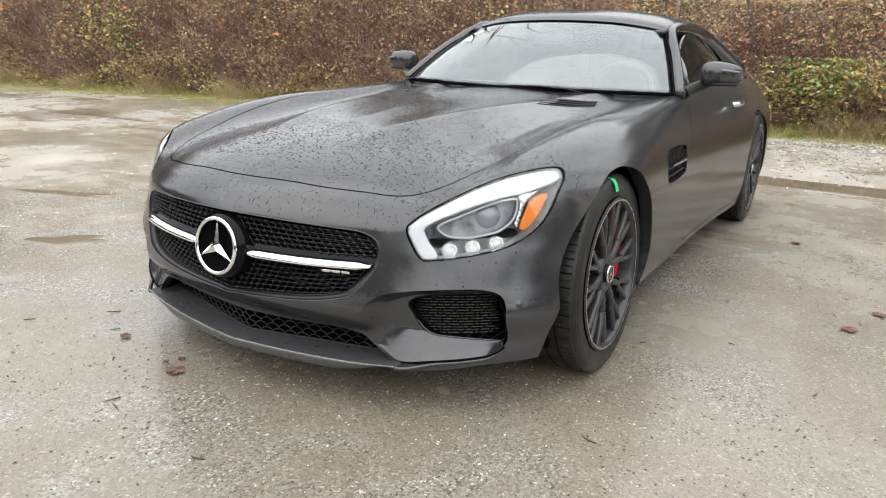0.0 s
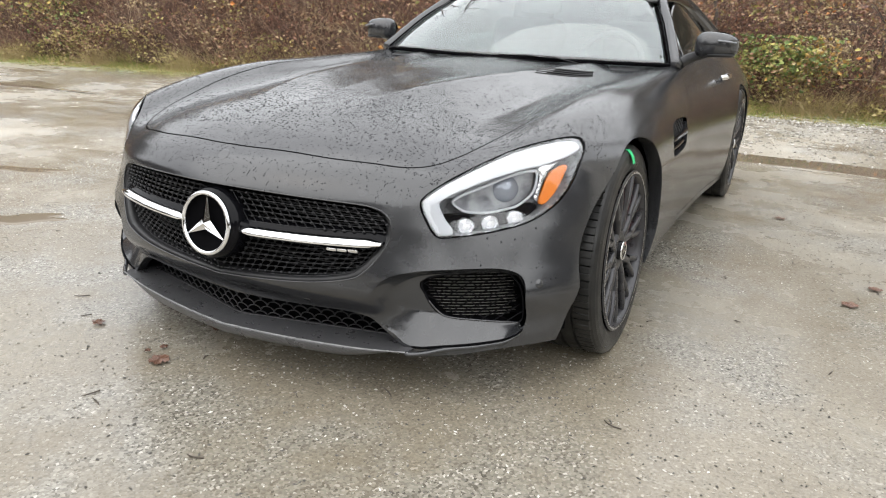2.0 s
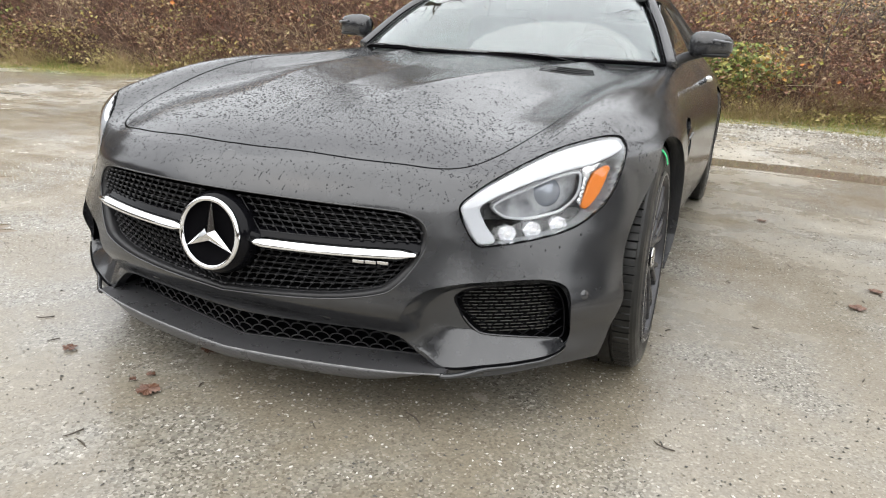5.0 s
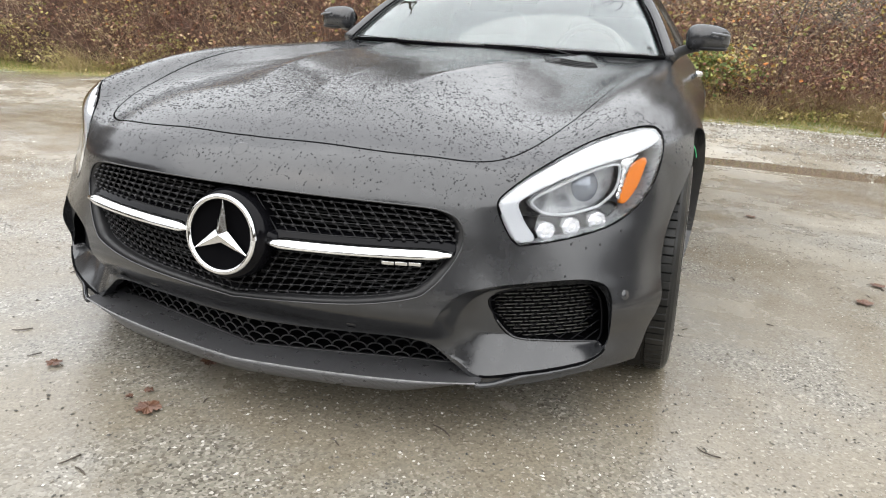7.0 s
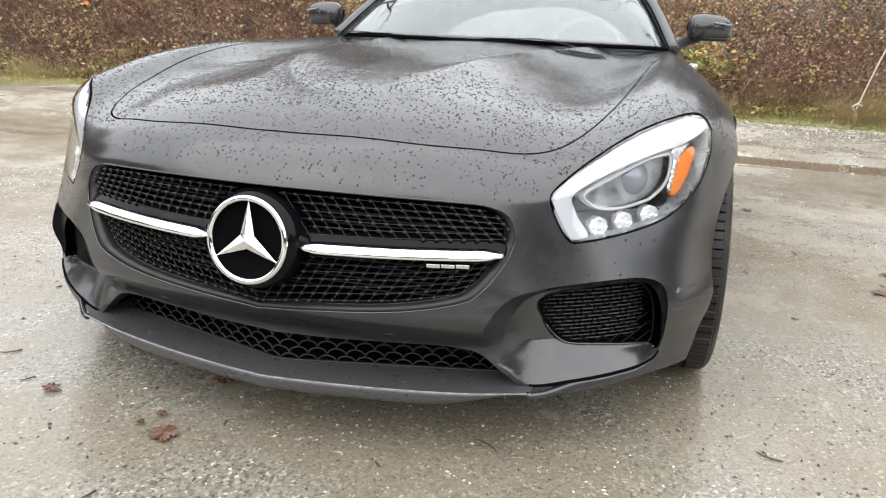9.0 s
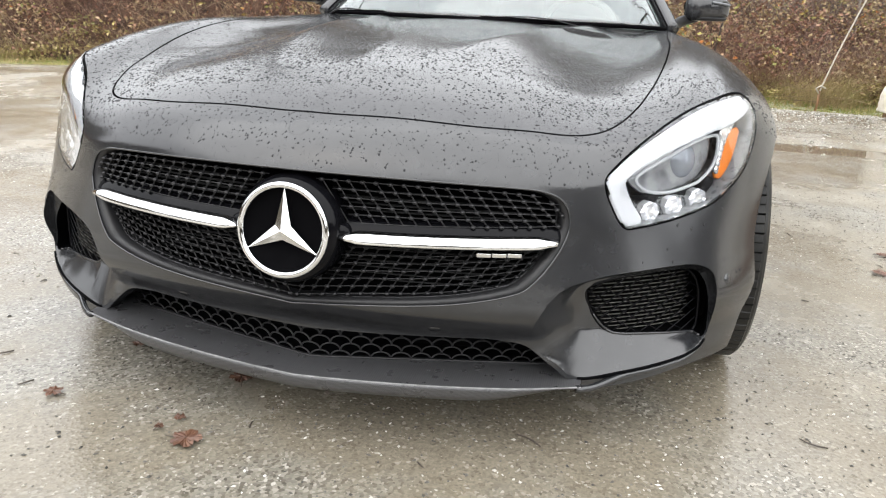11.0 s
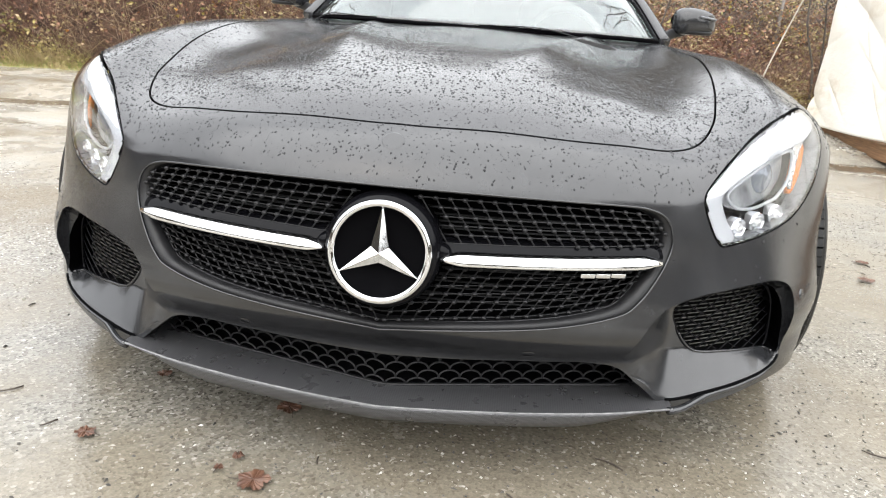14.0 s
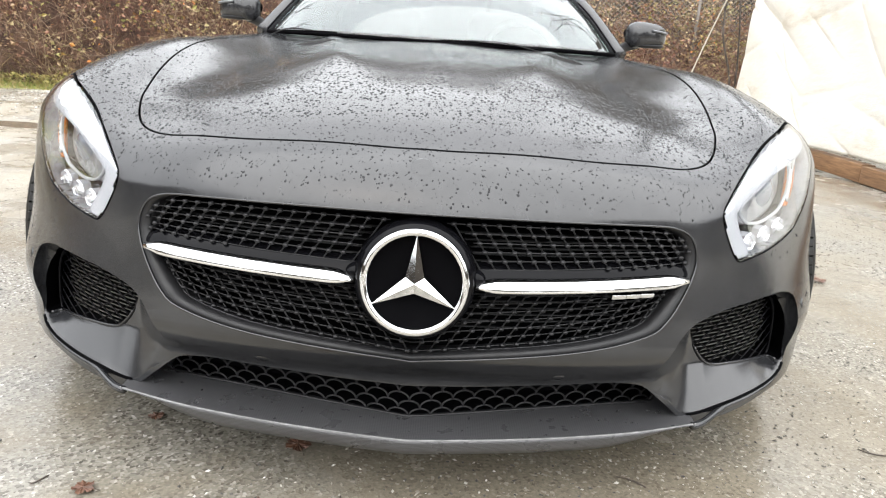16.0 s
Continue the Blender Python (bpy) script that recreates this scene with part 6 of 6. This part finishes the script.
# ---- wire fence ----
STEEL = material("weathered_galvanised_steel", (0.22, 0.20, 0.18), 0.6, 0.5)
set_in(STEEL, "Roughness", ramp_of(STEEL, noise_tex(STEEL, 30.0), (0.3, 0.4), (0.7, 0.7)))
FY = 11.3
fence = thing("wire_fence", (2.0, FY, 0), "weathered chain-link fence with a board behind the hedge", "fence")
for x in (-1.6, 1.3, 4.2, 7.1):
    part("post", tube(np.array([(x, FY, 0.2), (x, FY, 2.35)]), 0.026, 10), STEEL, fence)
wires = []
for k in np.arange(-1.6 - 1.4, 7.1, 0.085):
    for sg in (1, -1):
        a, b = (k, k + 1.4) if sg == 1 else (k + 1.4, k)
        U = np.stack([np.linspace(a, b, 29), np.full(29, FY + 0.002 * sg), np.linspace(0.95, 2.35, 29)], 1)
        U = U[(U[:, 0] > -1.6) & (U[:, 0] < 7.1)]
        if len(U) > 1:
            wires.append(tube(U[[0, -1]], 0.0034, 4))
part("wire_mesh", join(*wires), STEEL, fence)
BOARD = material("weathered_tan_board", (0.5, 0.38, 0.24), 0.7)
set_in(BOARD, "Base Color", ramp_of(BOARD, noise_tex(BOARD, 3.0, 6.0, 0.6, "Object", (1, 1, 12)), (0.3, (0.40, 0.30, 0.19)), (0.7, (0.58, 0.46, 0.31))))
part("board", block((1.9, 0.03, 0.14), (0.05, FY - 0.04, 1.86), 0.004), BOARD, fence, "tan timber board on the fence")

# far woods all round, in the mist beyond the yard; unseen height and southern half added to darken reflections
FAR = material("misty_far_woods", (0.2, 0.22, 0.2), 0.9)
set_in(FAR, "Base Color", ramp_of(FAR, noise_tex(FAR, 0.35, 8.0, 0.7), (0.35, (0.020, 0.018, 0.014)), (0.5, (0.052, 0.042, 0.032)), (0.68, (0.095, 0.075, 0.055))))
fa, fz = np.meshgrid(np.linspace(0, 2 * np.pi, 181), np.linspace(0, 1, 9))
az = np.degrees(np.arctan2(np.cos(fa), np.sin(fa)))
crest = np.where(np.sin(fa) > 0, 11.0 + 6.5 * ramp(az, -34, -20) + 1.5 * (1 - ramp(az, -64, -50)), 4.6) + 1.6 * np.sin(9 * fa + 1) + 0.8 * np.sin(23 * fa) + 0.6 * np.sin(41 * fa + 2)
FR = np.where(np.sin(fa) > 0, 42.0, 27.0) + 1.2 * np.sin(31 * fa + 5 * fz)
woods = part("far_woods", (np.stack([FR * np.cos(fa), 3 + FR * np.sin(fa), fz * crest], -1).reshape(-1, 3), grid_faces(9, 181).tolist()), FAR, None)
tagged(woods, "misty far woods round the yard, unseen parts added to darken reflections", "woods", kind="structure")

# ---- tarpaulin shelter, timber, guy rope ----
TARP = material("white_tarpaulin", (0.80, 0.79, 0.75), 0.45)
set_in(TARP, "Base Color", ramp_of(TARP, noise_tex(TARP, 1.3, 7.0, 0.65, "Object", (1, 0.7, 1.6)), (0.30, (0.62, 0.56, 0.46)), (0.43, (0.78, 0.75, 0.68)), (0.65, (0.82, 0.80, 0.75))))
bump_of(TARP, noise_tex(TARP, 14.0, 6.0, 0.6, "Object", (1, 0.5, 1.4)), 0.25, 0.03)
TIMBER = material("wet_brown_timber", (0.2, 0.11, 0.05), 0.55)
set_in(TIMBER, "Base Color", ramp_of(TIMBER, noise_tex(TIMBER, 6.0, 6.0, 0.6, "Object", (1, 1, 14)), (0.3, (0.13, 0.065, 0.03)), (0.7, (0.30, 0.17, 0.085))))
ROPE = material("pale_rope", (0.55, 0.50, 0.44), 0.8)
set_in(ROPE, "Base Color", ramp_of(ROPE, noise_tex(ROPE, 90.0), (0.3, (0.42, 0.38, 0.32)), (0.7, (0.64, 0.60, 0.54))))
shelter = thing("tarpaulin_shelter", (4.7, 4.7, 0), "white tarpaulin shelter with creased sides on timber", "shelter")
ts, tz = np.meshgrid(np.linspace(0, 1, 260), np.linspace(0, 1, 110))
ty = 1.6 + (7.45 - 1.6) * ts
hang = 0.14 + 0.05 * np.sin(3.1 * ts + 0.6) + 0.04 * ts
zz = hang + (2.55 - hang) * tz
warp = 0.9 * tz ** 2 + 0.25 * np.sin(3.7 * ts + 2.0) + 0.12 * np.sin(9 * tz + 4 * ts)


def fold(a, b, c, sharp):
    """Ridges that run down along the sheet, sagging towards its foot."""
    return np.exp(-np.abs(np.sin(a * ts - b * tz + c + warp)) * sharp)


crease = (0.024 * fold(6.5, 7.0, 0.9, 6) * np.sin(4 * ts + 2 * tz) ** 2 + 0.014 * fold(15.0, 12.0, 1.2, 12) * np.sin(7 * ts + 5 * tz + 1) ** 4
          + 0.010 * fold(23.0, 9.0, 0.4, 10) * np.sin(11 * ts - 4 * tz) ** 4 + 0.008 * fold(4.0, -9.0, 2.1, 14) * np.sin(9 * ts + 2) ** 2
          + 0.018 * np.sin(5 * ts + 2.5 * tz) + 0.003 * np.sin(31 * ts - 17 * tz + 2 * np.sin(5 * tz)) + 0.02 * np.sin(14 * ts) * (1 - tz) ** 4)
tx = 3.42 + 0.10 * ts - 0.05 * tz + 1.6 * crease - 0.04 * bump(tz, 0.0, 0.15)
ty = ty + 0.10 * (1 - tz) ** 3 * ramp(ts, 0.8, 1.0) - 0.08 * np.sin(np.pi * tz) * ramp(ts, 0.9, 1.0)
q = grid_faces(110, 260)
side_t = np.concatenate([q[:, [0, 1, 2]], q[:, [0, 2, 3]]])
side_v = np.stack([tx, ty, zz], -1).reshape(-1, 3)
part("side_sheet", slab((side_v, side_t, vertex_normals(side_v, side_t)), 0.004), TARP, shelter)
eu, ez = np.meshgrid(np.linspace(0, 1, 40), np.linspace(0, 1, 30))
for yy, flip in ((7.44, 1), (1.62, -1)):
    end_v = np.stack([3.52 + 0.16 * ez + (2.5 - 0.3 * ez) * eu, yy + 0.03 * np.sin(14 * eu + 6 * ez), 0.16 + 2.39 * ez], -1).reshape(-1, 3)
    q = grid_faces(30, 40)
    end_t = np.concatenate([q[:, [0, 1, 2]], q[:, [0, 2, 3]]])
    part("end_sheet", slab((end_v, end_t, vertex_normals(end_v, end_t)), 0.004), TARP, shelter)
ru, rv = np.meshgrid(np.linspace(0, 1, 30), np.linspace(0, 1, 50))
roof_v = np.stack([3.60 + 2.4 * ru, 1.6 + 5.86 * rv, 2.55 + 0.75 * np.sin(np.pi * ru) + 0.03 * np.sin(11 * rv)], -1).reshape(-1, 3)
q = grid_faces(50, 30)
roof_t = np.concatenate([q[:, [0, 1, 2]], q[:, [0, 2, 3]]])
part("roof_sheet", slab((roof_v, roof_t, vertex_normals(roof_v, roof_t)), 0.004), TARP, shelter)
for y in (1.75, 4.5, 7.35):
    part("post", tube(np.array([(3.66, y, 0), (3.66, y, 2.55)]), 0.025, 10), TIMBER, shelter)
for i, (x0, y0, x1, y1, z, h) in enumerate([(3.46, 1.5, 3.52, 4.6, 0.07, 0.14), (3.53, 4.62, 3.60, 7.5, 0.075, 0.15)]):
    L = math.hypot(x1 - x0, y1 - y0)
    tb = part("timber_beam", block((0.12, L, h), (0, 0, 0), 0.008), TIMBER, None)
    tb.matrix_basis = pose((x0 + x1) / 2, (y0 + y1) / 2, z + 0.005, 0, 0, -math.degrees(math.atan2(x1 - x0, y1 - y0)))
    tagged(tb, "wet brown timber beam lying along the shelter foot", "timber", "beams at the shelter foot")
stake = part("stake", tube(np.array([(2.985, 8.02, -0.05), (3.0, 8.0, 0.15), (2.985, 7.98, 0.30)]), np.array([0.012, 0.014, 0.013]), 8), TIMBER, None)
stake.name = "ground_stake"
tagged(stake, "short wooden stake driven into the gravel", "stake")
rp = loop_curve([(2.99, 7.99, 0.28), (3.10, 7.90, 0.83), (3.30, 7.72, 1.62), (3.60, 7.45, 2.56)], 8, False)
guy = part("guy_rope", join(tube(rp, 0.009, 6), tube(np.array([(2.985, 7.98, 0.27), (2.93, 7.93, 0.33), (2.99, 7.96, 0.36), (3.05, 8.0, 0.33)]), 0.010, 6)), ROPE, None)
tagged(guy, "pale rope tied from the stake to the shelter", "rope")

# ---- bare trees over the hedge, seen mirrored in the windscreen ----
BARK = material("grey_tree_bark", (0.07, 0.06, 0.05), 0.85)
set_in(BARK, "Base Color", ramp_of(BARK, noise_tex(BARK, 9.0, 7.0), (0.3, (0.04, 0.034, 0.028)), (0.7, (0.12, 0.10, 0.085))))


def bare_tree(x, y, height, seed):
    r = random.Random(seed)
    limbs = []

    def grow(p, d, length, radius, level):
        pts, q = [p], p
        for _ in range(4):
            d = (d + Vector((r.gauss(0, 0.13), r.gauss(0, 0.13), r.gauss(0.05, 0.10)))).normalized()
            q = q + d * length / 4
            pts.append(q)
        limbs.append(tube(np.array([tuple(v) for v in pts]), np.linspace(radius, radius * 0.55, 5), 7 if level < 2 else 4))
        if level < 5:
            for _ in range(r.randint(2, 3) + (level == 0)):
                t = pts[r.randint(2, 4)]
                e = (d + Vector((r.gauss(0, 0.6), r.gauss(0, 0.6), r.gauss(0.1, 0.3)))).normalized()
                grow(t, e, length * r.uniform(0.55, 0.8), radius * r.uniform(0.42, 0.6), level + 1)

    grow(Vector((x, y, -0.1)), Vector((0, 0, 1)), height * 0.34, height * 0.018, 0)
    tree = thing("bare_tree", (x, y, 0), "leafless tree with thin spreading branches at the yard edge", "tree", "bare trees")
    part("trunk", limbs[0], BARK, tree)
    part("crown", join(*limbs[1:]), BARK, tree, "bare twiggy crown")


def sapling(x, y, height, radius, seed):
    r = random.Random(seed)
    z0 = float(ground_height(np.array(x), np.array(y))) - 0.05
    lean = (r.gauss(0, 0.10), r.gauss(0, 0.04))
    line = [(x + lean[0] * k + r.gauss(0, 0.045), y + lean[1] * k, z0 + height * k / 5) for k in range(6)]
    tree = thing("sapling", (x, y, z0), "thin leafless sapling growing out of the hedge", "sapling", "saplings in the hedge")
    part("stem", tube(loop_curve(line, 4, False), np.linspace(radius, radius * 0.3, len(loop_curve(line, 4, False))), 7), BARK, tree)
    for k in range(7):
        b = Vector(line[r.randint(2, 4)])
        d = Vector((r.gauss(0, 0.7), r.gauss(0, 0.4), abs(r.gauss(0.6, 0.3)))).normalized() * height * r.uniform(0.12, 0.3)
        part("branch", tube(np.array([tuple(b), tuple(b + d * 0.5 + Vector((0, 0, 0.03))), tuple(b + d)]), np.array([radius * 0.35, radius * 0.25, radius * 0.1]), 5), BARK, tree)


for i, (x, y, h, r_) in enumerate([(0.14, 9.7, 3.6, 0.035), (4.12, 9.35, 3.2, 0.018), (4.27, 9.5, 3.0, 0.016), (1.75, 9.4, 2.6, 0.016), (-3.1, 9.2, 3.0, 0.02), (-5.4, 8.9, 3.0, 0.022), (-8.2, 8.4, 3.2, 0.02), (-1.2, 9.6, 3.0, 0.018)]):
    sapling(x, y, h, r_, 40 + i)
bare_tree(-6.2, 9.6, 13.0, 4)
bare_tree(5.6, 9.9, 12.5, 11)
bare_tree(-8.5, 12.5, 13.0, 21)

# ---- raindrops on the skin ----
DROP = material("raindrops", (0.018, 0.018, 0.020), 0.06, 0.0, IOR=1.33)
set_in(DROP, "Roughness", ramp_of(DROP, noise_tex(DROP, 30.0), (0.3, 0.03), (0.8, 0.12)))
src = stack(hood_skin, skin)
ok = (src[2][:, 2] > 0.25) & (src[0][:, 1] < 1.75)
ids = np.nonzero(ok[src[1]].all(1))[0]
tri = src[1][ids]
area = np.linalg.norm(np.cross(src[0][tri[:, 1]] - src[0][tri[:, 0]], src[0][tri[:, 2]] - src[0][tri[:, 0]]), axis=1)
cy = src[0][tri].mean(1)
area = area * np.where(cy[:, 1] < 0.6, 1.0, np.where(cy[:, 1] < 1.1, 0.26, 0.10)) * np.clip((src[2][tri].mean(1)[:, 2] - 0.25) * 2.2, 0.1, 1)
n = 16500
pick_ = rng.choice(len(tri), n, p=area / area.sum())
b1, b2 = rng.random(n), rng.random(n)
over = b1 + b2 > 1
b1[over], b2[over] = 1 - b1[over], 1 - b2[over]
T = tri[pick_]
P = src[0][T[:, 0]] * (1 - b1 - b2)[:, None] + src[0][T[:, 1]] * b1[:, None] + src[0][T[:, 2]] * b2[:, None]
N = src[2][T[:, 0]]
P[:, 0] *= np.where(rng.random(n) < 0.5, -1, 1) * np.where(P[:, 0] > 0, 1, 1)
N = N * np.stack([np.sign(P[:, 0]) * np.sign(np.where(src[0][T[:, 0], 0] == 0, 1, src[0][T[:, 0], 0])), np.ones(n), np.ones(n)], 1)
rad = (0.0008 + 0.0023 * rng.random(n) ** 2.6) * np.where(P[:, 1] < 0.2, 0.72, 1.0)
A = np.cross(N, np.array((1.0, 0.0, 0.0)))
A /= np.linalg.norm(A, axis=1)[:, None]
B = np.cross(N, A)
w8 = np.arange(8) * np.pi / 4
rings = []
for q, h in ((1.0, -0.05), (0.75, 0.26)):
    k = rng.uniform(0.8, 1.2, (n, 8, 1))
    rings.append(P[:, None] + rad[:, None, None] * (q * k * (np.cos(w8)[None, :, None] * A[:, None] * 1.25 + np.sin(w8)[None, :, None] * B[:, None]) + h * N[:, None]))
V = np.concatenate([rings[0], rings[1], (P + rad[:, None] * 0.38 * N)[:, None]], 1)
f = [(i, (i + 1) % 8, 8 + (i + 1) % 8) for i in range(8)] + [(i, 8 + (i + 1) % 8, 8 + i) for i in range(8)] + [(8 + i, 8 + (i + 1) % 8, 16) for i in range(8)]
F = (np.array(f)[None, :, ::-1] + 17 * np.arange(n)[:, None, None]).reshape(-1, 3)
drops = part("raindrops", (V.reshape(-1, 3), F), DROP, None)
tagged(drops, "small raindrops beaded on the satin-black car", "water", kind="stuff")
